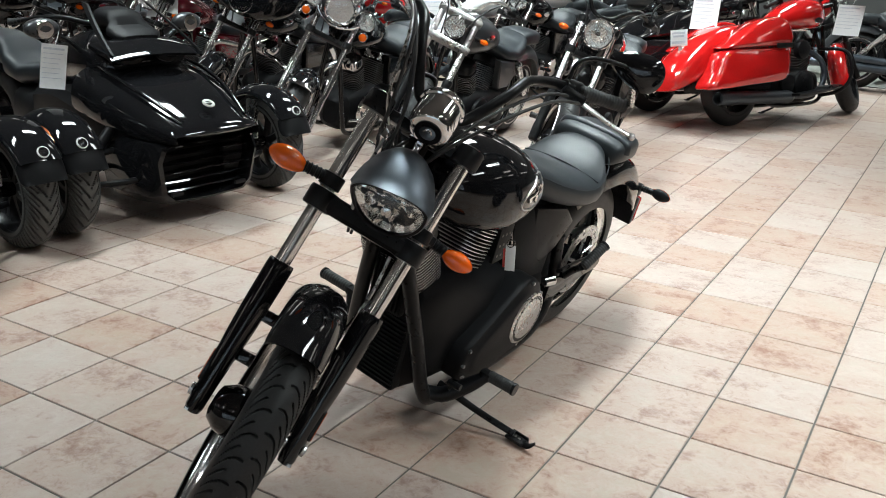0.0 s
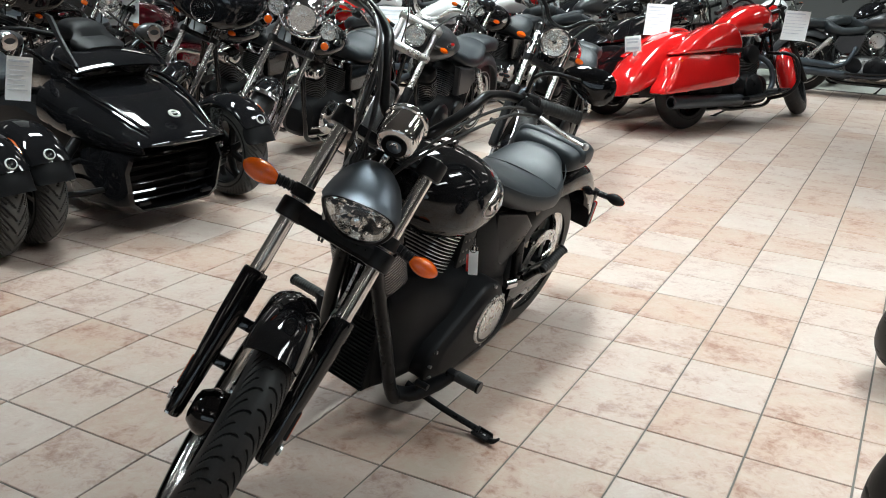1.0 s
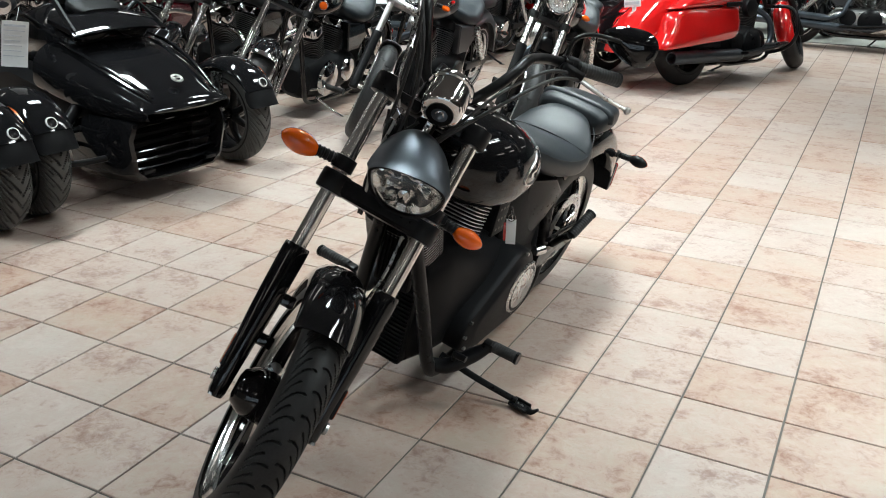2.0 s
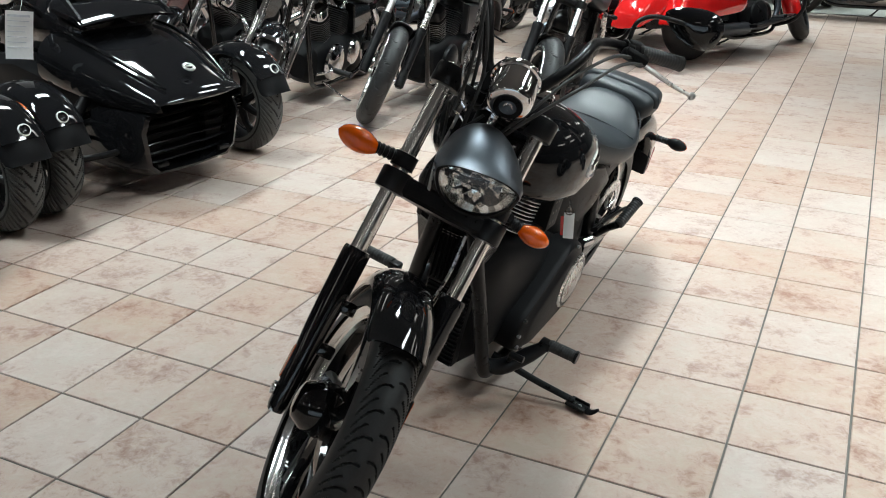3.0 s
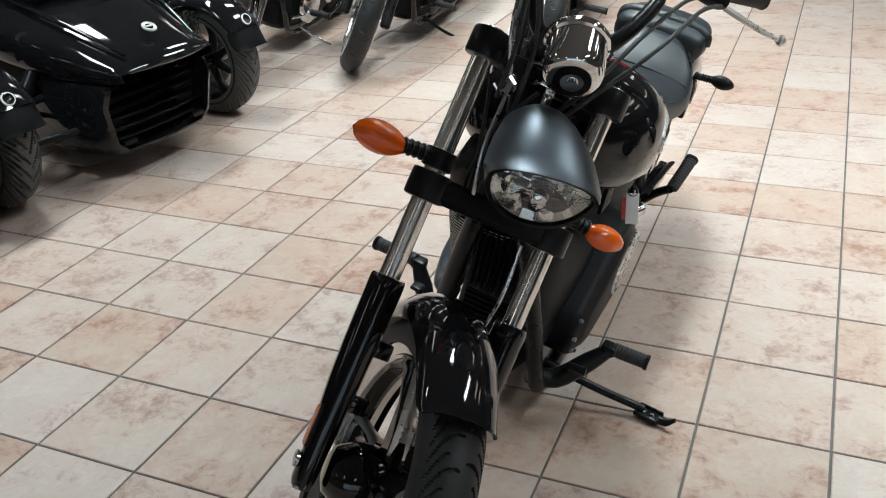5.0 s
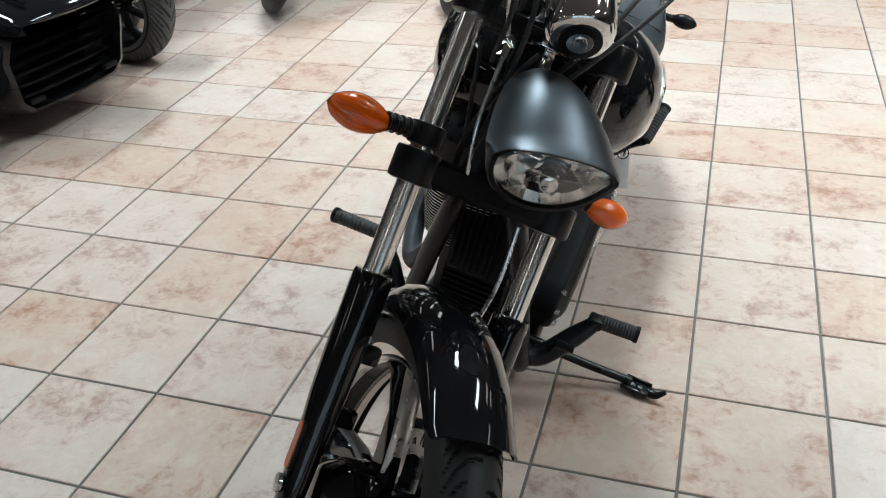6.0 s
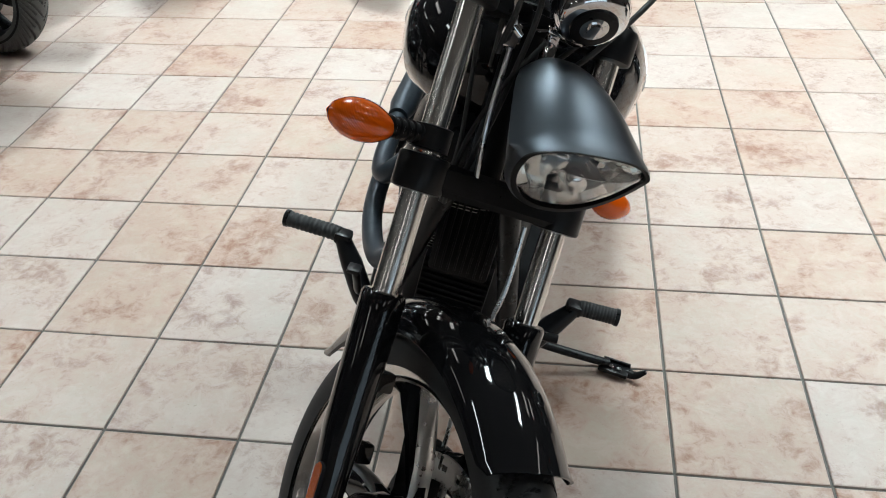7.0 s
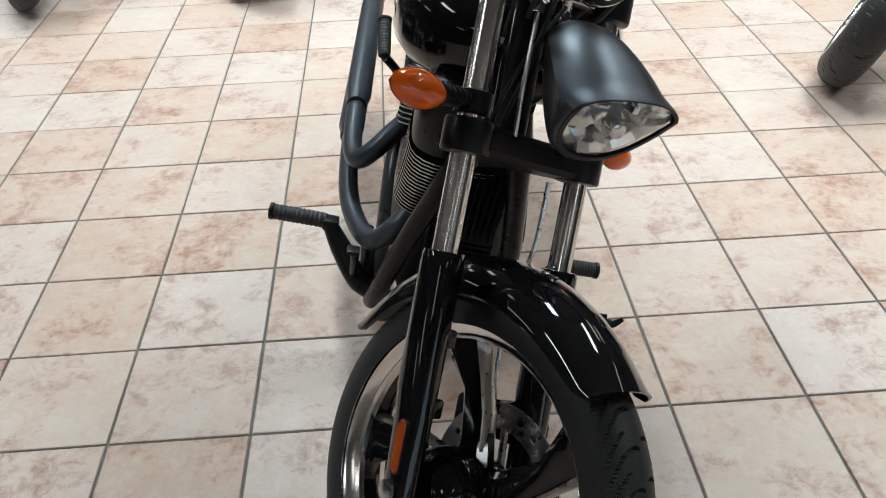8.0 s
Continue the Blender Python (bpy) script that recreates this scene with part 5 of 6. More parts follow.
    for s in (-1, 1):
        bm = B()
        rings = [[Vector((s * (0.155 * (1.2 if bags else tank_k) + dx), 0.7 + k * 0.06 * math.cos(t), 0.87 + k * 0.024 * math.sin(t))) for t in (2 * math.pi * i / 20 for i in range(20))] for dx, k in ((-0.002, 1), (0.006, 0.95), (0.007, 0.7))]
        loft(bm, rings)
        part("badge", bm, CHROME, tank, "bright plain badge")
    # seat, pillion and rear
    bm = B()
    loft(bm, [oval(y, hw, zb, zt, 2.8, 28) for y, hw, zb, zt in ((0.98, 0.07, 0.74, 0.8), (1.02, 0.11, 0.7, 0.8), (1.12, 0.15, 0.66, 0.77), (1.26, 0.17, 0.64, 0.755), (1.36, 0.165, 0.65, 0.79), (1.43, 0.14, 0.68, 0.835), (1.46, 0.11, 0.7, 0.83))])
    part("rider_seat", bm, seat_mat, bike, "black vinyl seat", None, 60)
    bm = B()
    loft(bm, [oval(y, hw, zb, zt, 3, 28) for y, hw, zb, zt in ((1.45, 0.1, 0.73, 0.82), (1.48, 0.12, 0.72, 0.845), (1.65, 0.115, 0.72, 0.845), (1.8, 0.095, 0.71, 0.82), (1.84, 0.07, 0.71, 0.79))])
    part("pillion_pad", bm, seat_mat, bike, "black vinyl passenger pad", None, 60)
    RW = Matrix.Translation((0, 1.64, 0.325))
    rp = rear_paint or paint
    make_wheel(bike, RW, 0.325, 0.17, 0.095, 6, bright, SATIN, sipes(24, 0.003, 0.005), around, 18, 1)
    part("rear_mudguard", fender_arc(0.372, 0.115, 55, 178, 0.1, 0.03), rp, bike, "painted rear mudguard", RW, 50)
    if rear_lights:
        bm = B()
        box(bm, (0, 2.06, 0.46), (0.12, 0.05, 0.06), 0.014)
        part("tail_light", bm, RED_LENS, bike, "red tail light")
        for s in (-1, 1):
            signal(bike, (s * 0.08, 2.04, 0.5), s, 0.6, AMBER, Matrix.Translation((0, 4.08, 0)) @ Matrix.Diagonal((1, -1, 1, 1)))
        bm = B()
        box(bm, (0, 2.1, 0.36), (0.18, 0.008, 0.11), 0.004)
        part("plate_bracket", bm, SATIN, bike)
    # frame and engine
    for s in (-1, 1):
        bm = B()
        tube(bm, [(s * 0.03, 0.42, 0.82), (s * 0.07, 0.46, 0.6), (s * 0.11, 0.52, 0.3), (s * 0.12, 0.6, 0.16), (s * 0.13, 0.9, 0.14), (s * 0.14, 1.3, 0.17), (s * 0.13, 1.4, 0.4), (s * 0.1, 1.3, 0.65)], 0.017, 12, 6)
        part("frame_tube", bm, GLOSS, bike)
        bm = B()
        box(bm, (s * 0.14, 1.5, 0.33), (0.03, 0.42, 0.06), 0.012)
        part("swing_arm", bm, SATIN, bike)
        bm = B()
        rod(bm, (s * 0.14, 1.36, 0.62), (s * 0.145, 1.6, 0.36), 0.028, 16)
        part("shock", bm, bright, bike)
        foot_peg(bike, (s * 0.2, 0.7, 0.28), (s * 0.33, 0.7, 0.28))
        bm = B()
        tube(bm, [(s * 0.11, 0.62, 0.24), (s * 0.17, 0.68, 0.26), (s * 0.21, 0.7, 0.28)], 0.012, 10)
        part("peg_arm", bm, bright if bright is CHROME else SATIN, bike)
        bm = B()
        loft(bm, [[Vector((s * x, 1.15 + (y - 1.15) * k, 0.57 + (z - 0.57) * k)) for y, z in ((1.0, 0.68), (1.28, 0.65), (1.34, 0.55), (1.24, 0.46), (1.06, 0.46))] for x, k in ((0.1, 1), (0.14, 1), (0.15, 0.92))])
        part("side_panel", bm, rp, bike)
    bm = B()
    loft(bm, [oval(y, hw, zb, zt, 3.0, 28) for y, hw, zb, zt in ((0.55, 0.06, 0.2, 0.36), (0.6, 0.12, 0.16, 0.42), (0.8, 0.15, 0.14, 0.47), (1.05, 0.16, 0.16, 0.46), (1.25, 0.14, 0.2, 0.42), (1.32, 0.1, 0.24, 0.36))])
    part("crankcase", bm, engine, bike, "engine crankcase")
    for s in (-1, 1):
        bm = B()
        lathe(bm, [(0.13, 0), (0.125, 0.02), (0.09, 0.04), (0.02, 0.045)], Matrix.Translation((s * 0.15, 0.78 if s > 0 else 0.85, 0.31)) @ Matrix.Rotation(radians(s * 90), 4, "Y"), 32)
        lathe(bm, [(0.09, 0), (0.085, 0.02), (0.02, 0.03)], Matrix.Translation((s * 0.15, 1.08, 0.33)) @ Matrix.Rotation(radians(s * 90), 4, "Y"), 28)
        part("engine_cover", bm, bright if bright is CHROME else SATIN, bike)
    for base, ax in (((0, 0.78, 0.42), (0, -0.38, 0.92)), ((0, 0.98, 0.42), (0, 0.38, 0.92))):
        av = Vector(ax).normalized()
        b0 = Vector(base)
        bm = B()
        rod(bm, b0, b0 + av * 0.2, 0.06, 20)
        cyl = part("cylinder", bm, CAST, bike)
        fins(cyl, b0 + av * 0.02, av, 0.092, 0.078, 12, 0.0145, 0.0045, FIN_DARK, CAST if engine is CAST else FIN_DARK)
        bm = B()
        q = along(b0 + av * 0.2, b0 + av)
        loft(bm, [[q @ Vector((k * 0.09 * math.copysign(abs(math.cos(t)) ** 0.6, math.cos(t)), k * 0.075 * math.copysign(abs(math.sin(t)) ** 0.6, math.sin(t)), z)) for t in (2 * math.pi * i / 20 for i in range(20))] for z, k in ((0, 0.95), (0.02, 1), (0.06, 0.9), (0.08, 0.6))])
        part("rocker_cover", bm, bright if bright is CHROME else SATIN, bike)
    bm = B()
    lathe(bm, [(0.085, 0), (0.09, 0.02), (0.08, 0.05), (0.03, 0.06)], Matrix.Translation((-0.13, 0.88, 0.62)) @ Matrix.Rotation(radians(-90), 4, "Y"), 32)
    part("air_cleaner", bm, bright, bike, "round air cleaner")
    pm = bright if bright is CHROME and not bags else PIPE
    for p, e in (([(-0.08, 0.68, 0.6), (-0.16, 0.62, 0.52), (-0.19, 0.6, 0.38), (-0.19, 0.68, 0.26), (-0.2, 0.85, 0.22), (-0.21, 1.1, 0.22)], ((-0.21, 1.1, 0.22), (-0.25, 2.08, 0.26))), ([(-0.08, 1.08, 0.58), (-0.16, 1.1, 0.5), (-0.2, 1.16, 0.36), (-0.21, 1.3, 0.3)], ((-0.21, 1.3, 0.31), (-0.25, 2.05, 0.36)))):
        if bags and e[0][2] > 0.3:
            continue
        bm = B()
        tube(bm, p, 0.025, 14, 6)
        ex = part("exhaust_pipe", bm, pm, bike, "exhaust pipe")
        bm = B()
        h = (Vector(e[1]) - Vector(e[0])).length
        k = 1.25 if bags else 1.0
        lathe(bm, [(0.028, -0.02), (0.036 * k, 0), (0.044 * k, 0.04), (0.046 * k, h - 0.03), (0.042 * k, h), (0.034 * k, h), (0.03 * k, h - 0.08)], along(*e), 28)
        part("silencer", bm, pm, ex, "exhaust silencer")
    bm = B()
    tube(bm, [(0.12, 0.72, 0.17), (0.22, 0.78, 0.1), (0.31, 0.82, 0.06)], 0.01, 10)
    box(bm, (0.315, 0.82, 0.055), (0.05, 0.04, 0.012), 0.004)
    part("side_stand", bm, SATIN if not aux else CHROME, bike, "side stand on the floor")
    if bags:
        for s in (-1, 1):
            saddle_bag(bike, s, paint)
        bm = B()
        loft(bm, [oval(y, hw, zb, zt, 3, 28) for y, hw, zb, zt in ((1.3, 0.13, 0.5, 0.74), (1.5, 0.16, 0.5, 0.84), (1.7, 0.18, 0.47, 0.86), (1.9, 0.19, 0.44, 0.83), (2.1, 0.19, 0.4, 0.75), (2.28, 0.185, 0.36, 0.64), (2.42, 0.165, 0.33, 0.51), (2.47, 0.12, 0.34, 0.44))])
        part("tail_cover", bm, paint, bike, "painted tail cover", None, 50)
        bm = B()
        box(bm, (0, 2.26, 0.76), (0.18, 0.006, 0.13), 0.002)
        box(bm, (0, 2.24, 0.69), (0.03, 0.02, 0.09), 0.004)
        sg = part("dealer_plate", bm, PAPER, bike, "white plate with grey bars")
        for k, (zz, ww) in enumerate(((0.76, 0.14), (0.735, 0.12), (0.685, 0.15))):
            bm = B()
            box(bm, (0, 2.2645, zz + 0.04), (ww, 0.003, 0.016 if k < 2 else 0.022))
            part("text_bar", bm, INK, sg)
    if guard:
        for s in (-1, 1):
            bm = B()
            tube(bm, [(s * 0.1, 0.55, 0.62), (s * 0.3, 0.5, 0.6), (s * 0.38, 0.49, 0.5), (s * 0.38, 0.5, 0.34), (s * 0.3, 0.54, 0.24), (s * 0.12, 0.58, 0.2)], 0.017, 12, 6)
            part("crash_bar", bm, SATIN if bright is not CHROME or bags else CHROME, bike, "crash bar")
            bm = B()
            rings = [[Vector((s * x, 0.55 + 0.6 * f, 0.235 + z + 0.05 * (1 - f) ** 2)) for x, z in ((0.22, -0.012), (0.34, -0.012), (0.345, 0), (0.34, 0.012), (0.22, 0.012))] for f in np.linspace(0, 1, 8)]
            loft(bm, rings)
            part("floorboard", bm, SATIN, bike, "rubber covered floorboard")
    return bike


def place(x, y, heading, lean=12):
    return pose(x, y, 0.0, 0, lean, heading) @ Matrix.Diagonal((1.064, 1.064, 1.064, 1))


# the row beside the show bike
cruiser(place(-3.16, 2.36, 6), "black touring cruiser with three chrome headlamps and chrome fork", GLOSS, steer=26, rake=32, aux=True, fork_half=0.13, lamp_r=0.098, lamp_off=(0, -0.12, -0.03), front_w=0.15, fender=(28, 165), deep=0.09, bar=0.5, around=180)
cruiser(place(-2.46, 2.76, 3), "dark grey custom cruiser with a bright boxed fork", GREY, steer=26, rake=33, leg=ALLOY, lower=SATIN, lamp_r=0.072, lamp_off=(0, -0.05, -0.1), boxed=True, bright=ALLOY, fender=(62, 150), fork_half=0.12, front_w=0.12, around=220)
cruiser(place(-1.42, 2.82, 7), "black bobber motorcycle with round headlamp and wire cables", GLOSS, steer=24, rake=29, lower=SATIN, bright=ALLOY, lamp_r=0.088, lamp_off=(0, -0.1, -0.08), fender=(70, 150), fork_half=0.105, front_w=0.12, tank_k=0.85, around=220, bar=-0.5)
cruiser(place(-4.2, 2.6, 4), "black touring motorcycle with a fairing and chrome fork", GLOSS, steer=22, rake=29, fairing=True, lamp_r=0.088, lamp_off=(0, -0.14, -0.03), fender=(30, 165), deep=0.09, guard=True)
cruiser(place(-5.1, 2.5, 4), "wine red touring motorcycle with a windscreen", WINE, steer=22, rake=29, screen=True, fender=(30, 165), deep=0.09)
# the row that stands with its tails to the aisle
cruiser(place(-0.18, 7.67, 153.2, 9), "bright red bagger motorcycle with hard saddlebags and black exhaust", RED, steer=30, rake=30, bright=SATIN, leg=SATIN, lower=SATIN, bags=True, guard=True, fender=(20, 165), deep=0.12, front_w=0.15, lamp_shell=RED, signals=False, around=240)
cruiser(place(-1.02, 7.95, 153.2, 9), "black bagger motorcycle with hard saddlebags", GLOSS, steer=-6, rake=30, bags=True, guard=True, fender=(20, 165), deep=0.12, lamp_shell=GLOSS, signals=False)
cruiser(place(-3.2, 6.98, 150, 9), "white cruiser motorcycle with a black seat", WHITE, steer=-6, rake=30, bright=SATIN, fender=(30, 160), deep=0.1, lamp_shell=WHITE)
cruiser(place(-3.45, 9.2, 150, 9), "white cruiser motorcycle with a black seat", WHITE, steer=-6, rake=30, fender=(30, 160), deep=0.1, lamp_shell=WHITE)
cruiser(place(-1.9, 9.1, 153.2, 9), "black cruiser motorcycle with chrome engine in the rear row", GLOSS, steer=-6, rake=30, fender=(30, 165), deep=0.1, lamp_shell=GLOSS, signals=False)
cruiser(place(-4.9, 5.2, 0, 10), "red touring motorcycle in the rear row", RED, steer=18, rake=30, fender=(30, 165), deep=0.1)
cruiser(place(-5.9, 5.1, 0, 10), "black touring motorcycle in the rear row", GLOSS, steer=18, rake=30, fairing=True, fender=(30, 165), deep=0.1)
cruiser(place(-3.2, 5.3, -2, 10), "black cruiser motorcycle in the rear row", GLOSS, steer=20, rake=30, fender=(40, 160), deep=0.08)
# across the aisle from the show bike
cruiser(place(1.19, 1.38, -62, 12), "black motorcycle with alloy wheels across the aisle", GLOSS, steer=28, rake=29, bright=ALLOY, lower=SATIN, fender=(60, 150), front_w=0.15, around=260)
cruiser(place(1.29, -0.03, -68, 12), "black cruiser motorcycle with a deep mudguard", GLOSS, steer=10, rake=31, bright=SATIN, lower=SATIN, fender=(40, 165), deep=0.05, front_w=0.16)


# ---- three-wheeled roadsters ----
def roadster(m, label):
    car = thing("three_wheeler", m, label, "three wheeler", "three wheelers on display")
    TR, WY = 0.68, -0.13
    for s in (-1, 1):
        HUB = Matrix.Translation((s * TR, WY, 0.302))
        make_wheel(car, HUB, 0.3, 0.17, 0.075, 7, SATIN, SATIN, chevrons(), 600, 44, 0, rubber=TYRE_GREY)
        part("mudguard", fender_arc(0.335, 0.115, 32, 165, 0.06, 0.02), GLOSS, car, "gloss black front mudguard", HUB, 50)
        part("mudguard_flap", fender_arc(0.33, 0.113, 15, 36, 0.06, 0.02, n=10), CAST, car, "dull black mudguard flap", HUB, 50)
        bm = B()
        lm = HUB @ Matrix.Translation((s * 0.01, -0.265, 0.215)) @ Matrix.Rotation(radians(60), 4, "X")
        lathe(bm, [(0.012, 0.02), (0.02, 0.024), (0.026, 0.02), (0.026, 0.012), (0.012, 0.012)], lm, 24)
        ml = part("marker_light", bm, GLOSS, car, "round marker light with a white ring")
        bm = B()
        lathe(bm, [(0.02, 0.018), (0.024, 0.022), (0.028, 0.022), (0.03, 0.016), (0.02, 0.014)], lm, 24, cap=False)
        part("bezel", bm, WHITE, ml)
        bm = B()
        tube(bm, [(s * (TR + 0.1), WY - 0.2, 0.54), (s * (TR + 0.112), WY - 0.12, 0.58), (s * (TR + 0.114), WY - 0.04, 0.59)], 0.014, 8, 5, flat=0.5)
        part("side_marker", bm, AMBER_BACK, car, "amber side marker")
        for z, y in ((0.24, -0.12), (0.24, 0.14), (0.38, 0.0)):
            bm = B()
            tube(bm, [(s * 0.2, WY + y * 1.6, z + 0.03), (s * 0.4, WY + y * 1.2, z + 0.01), (s * (TR - 0.08), WY + y * 0.3, z)], 0.017, 10)
            part("suspension_arm", bm, SATIN, car)
        bm = B()
        rod(bm, (s * 0.3, WY + 0.03, 0.56), (s * 0.54, WY + 0.02, 0.3), 0.03, 16)
        part("shock", bm, SATIN, car)
        bm = B()
        box(bm, (s * (TR - 0.1), WY, 0.45), (0.03, 0.08, 0.24), 0.01)
        part("mudguard_stay", bm, STEEL, car)
    # bonnet: a broad, softly crowned panel that runs forward to a shallow point
    def hood(y, hw, ze, zt, tip):
        ring = []
        for i in range(25):
            a = math.pi * i / 24
            c, q = math.cos(a), math.sin(a)
            x = -hw * math.copysign(abs(c) ** 0.72, c)
            ring.append(Vector((x, y - tip * (1 - (x / hw) ** 2), ze + (zt - ze) * q ** 0.62)))
        return ring + [Vector((hw * 0.96, y, ze - 0.03)), Vector((-hw * 0.96, y, ze - 0.03))]
    bm = B()
    loft(bm, [hood(*r) for r in ((-0.45, 0.25, 0.49, 0.5, 0.05), (-0.512, 0.266, 0.522, 0.532, 0.05), (-0.518, 0.27, 0.525, 0.54, 0.05), (-0.512, 0.273, 0.525, 0.556, 0.05), (-0.46, 0.285, 0.518, 0.59, 0.045), (-0.36, 0.315, 0.52, 0.64, 0.035), (-0.22, 0.355, 0.535, 0.715, 0.02), (-0.08, 0.388, 0.56, 0.77, 0.01), (0.06, 0.408, 0.59, 0.815, 0), (0.25, 0.4, 0.62, 0.845, 0))])
    for sx in (-1, 1):
        tube(bm, [(sx * 0.2, -0.48, 0.6), (sx * 0.235, -0.34, 0.668), (sx * 0.27, -0.18, 0.735), (sx * 0.29, 0.0, 0.79), (sx * 0.28, 0.15, 0.822)], [0.008, 0.011, 0.012, 0.011, 0.006], 8, 5)
    part("bonnet", bm, GLOSS, car, "gloss black bonnet", Matrix.Translation((0, -0.06, -0.015)), 45)
    bm = B()
    lathe(bm, [(0.028, 0), (0.031, 0.004), (0.028, 0.008), (0.02, 0.006), (0.016, 0.006)], None, 28, cap=False)
    box(bm, (0.0, 0.004, 0.004), (0.034, 0.009, 0.006), 0.002)
    part("emblem", bm, EDGE, car, "round bright emblem with a plain bar", Matrix.Translation((0, -0.49, 0.652)) @ Matrix.Rotation(radians(28), 4, "X") @ Matrix.Scale(1.12, 4))
    # nose: six-sided mouth with slats
    def mouth(k, y, dz=0.0):
        return [Vector((x * k, y + (0.5 - z) * 0.1, 0.33 + (z - 0.33) * k + dz)) for x, z in ((-0.3, 0.38), (-0.27, 0.46), (-0.13, 0.495), (0, 0.505), (0.13, 0.495), (0.27, 0.46), (0.3, 0.38), (0.27, 0.2), (0.22, 0.155), (0, 0.145), (-0.22, 0.155), (-0.27, 0.2))]
    bm = B()
    loft(bm, [mouth(0.93, -0.42), mouth(0.93, -0.54), mouth(0.97, -0.575), mouth(1.04, -0.565), mouth(1.12, -0.5), mouth(1.2, -0.3), mouth(1.2, -0.1)], cap=False)
    nose = part("nose", bm, GLOSS, car, "black nose with a six-sided grille", Matrix.Translation((0, 0.075, -0.01)) @ Matrix.Diagonal((1.04, 1, 1, 1)), 30)
    bm = B()
    loft(bm, [mouth(0.93, -0.42), mouth(0.94, -0.4)])
    part("grille_back", bm, CAST, nose)
    for k in range(6):
        z = 0.2 + 0.05 * k
        hw = 0.245 + 0.035 * min(k, 3) / 3 - 0.012 * max(0, k - 3)
        bm = B()
        rings = []
        for x in np.linspace(-hw, hw, 13):
            yy = -0.55 + 0.05 * (x / hw) ** 2 + (0.5 - z) * 0.1
            rings.append([Vector((x, yy + a, z + b + 0.012 * (1 - abs(x / hw)))) for a, b in ((-0.012, -0.002), (-0.006, 0.006), (0.05, 0.012), (0.05, 0.004), (0.0, -0.006))])
        loft(bm, rings)
        part("grille_slat", bm, GLOSS, nose)
    bm = B()
    tube(bm, [(-0.245, -0.53, 0.487), (-0.12, -0.572, 0.512), (0, -0.582, 0.52), (0.12, -0.572, 0.512), (0.245, -0.53, 0.487)], 0.007, 8, 5)
    part("grille_trim", bm, GLOSS, nose)
    for s in (-1, 1):
        bm = B()
        box(bm, (s * 0.2, -0.54, 0.195), (0.07, 0.02, 0.022), 0.006)
        part("fog_light", bm, SATIN, nose)
        # cheeks that run from the nose back along the body
        bm = B()
        rings = []
        for y, x0, zb, zt in ((-0.4, 0.27, 0.22, 0.46), (-0.3, 0.31, 0.18, 0.52), (-0.1, 0.34, 0.2, 0.55), (0.2, 0.36, 0.22, 0.62), (0.5, 0.34, 0.24, 0.66), (0.8, 0.3, 0.26, 0.62)):
            zm = (zb + zt) / 2
            rings.append([Vector((s * x, y, z)) for x, z in ((x0 - 0.12, zb), (x0 - 0.02, zb + 0.03), (x0 + 0.015, zm), (x0 + 0.01, zt - 0.05), (x0 - 0.03, zt), (x0 - 0.12, zt))])
        loft(bm, rings)
        part("side_cowl", bm, CAST, car, "dull black side cowl", None, 30)
        bm = B()
        rings = [[Vector((s * (0.13 + 0.09 * math.cos(a) * k), -0.05 + y, 0.855 + 0.04 * math.sin(a) * k)) for a in (2 * math.pi * i / 20 for i in range(20))] for y, k in ((0.18, 1.1), (0.08, 1.1), (0.05, 1.0), (0.055, 0.9))]
        loft(bm, rings)
        hl = part("headlamp", bm, SATIN, car, "slim headlamp")
        bm = B()
        blob(bm, (s * 0.13, 0.03, 0.855), (0.08, 0.03, 0.034))
        part("lens", bm, SMOKE, hl)
        mirror_at = Vector((s * 0.43, 0.32, 0.98))
        bm = B()
        tube(bm, [(s * 0.25, 0.3, 0.86), (s * 0.33, 0.3, 0.93), mirror_at], 0.016, 10)
        mi = part("mirror", bm, GLOSS, car, "body-coloured mirror with a bright face")
        bm = B()
        blob(bm, mirror_at + Vector((s * 0.03, 0, 0.02)), (0.1, 0.05, 0.055))
        part("housing", bm, GREY, mi)
        bm = B()
        lathe(bm, [(0.001, 0), (0.045, 0.0), (0.05, 0.006), (0.045, 0.012)], Matrix.Translation(mirror_at + Vector((s * 0.03, -0.035, 0.015))) @ Matrix.Rotation(radians(90), 4, "X"), 24)
        part("marker", bm, CHROME, mi)
        foot_peg(car, (s * 0.34, 0.55, 0.33), (s * 0.46, 0.56, 0.33))
    # cowl behind the bonnet, dash and small screen
    bm = B()
    loft(bm, [oval(y, hw, zb, zt, 2.6, 32) for y, hw, zb, zt in ((0.02, 0.2, 0.72, 0.84), (0.06, 0.26, 0.7, 0.9), (0.2, 0.29, 0.66, 0.95), (0.36, 0.27, 0.6, 0.98), (0.5, 0.22, 0.58, 0.97), (0.62, 0.2, 0.58, 0.93), (0.8, 0.19, 0.58, 0.88), (0.98, 0.15, 0.56, 0.8), (1.05, 0.1, 0.56, 0.74))])
    part("body", bm, GLOSS, car, "gloss black body with tank cover", None, 50)
    # brow over the headlamps and slanted side deflectors
    bm = B()
    loft(bm, [[Vector((x, y + 0.5 * x * x, z - 0.35 * x * x)) for y, z in ((-0.1, 0.868), (-0.11, 0.88), (-0.06, 0.915), (0.12, 0.95), (0.12, 0.93), (-0.05, 0.89))] for x in np.linspace(-0.29, 0.29, 15)])
    part("brow", bm, GLOSS, car, "black brow over the headlamps", None, 40)
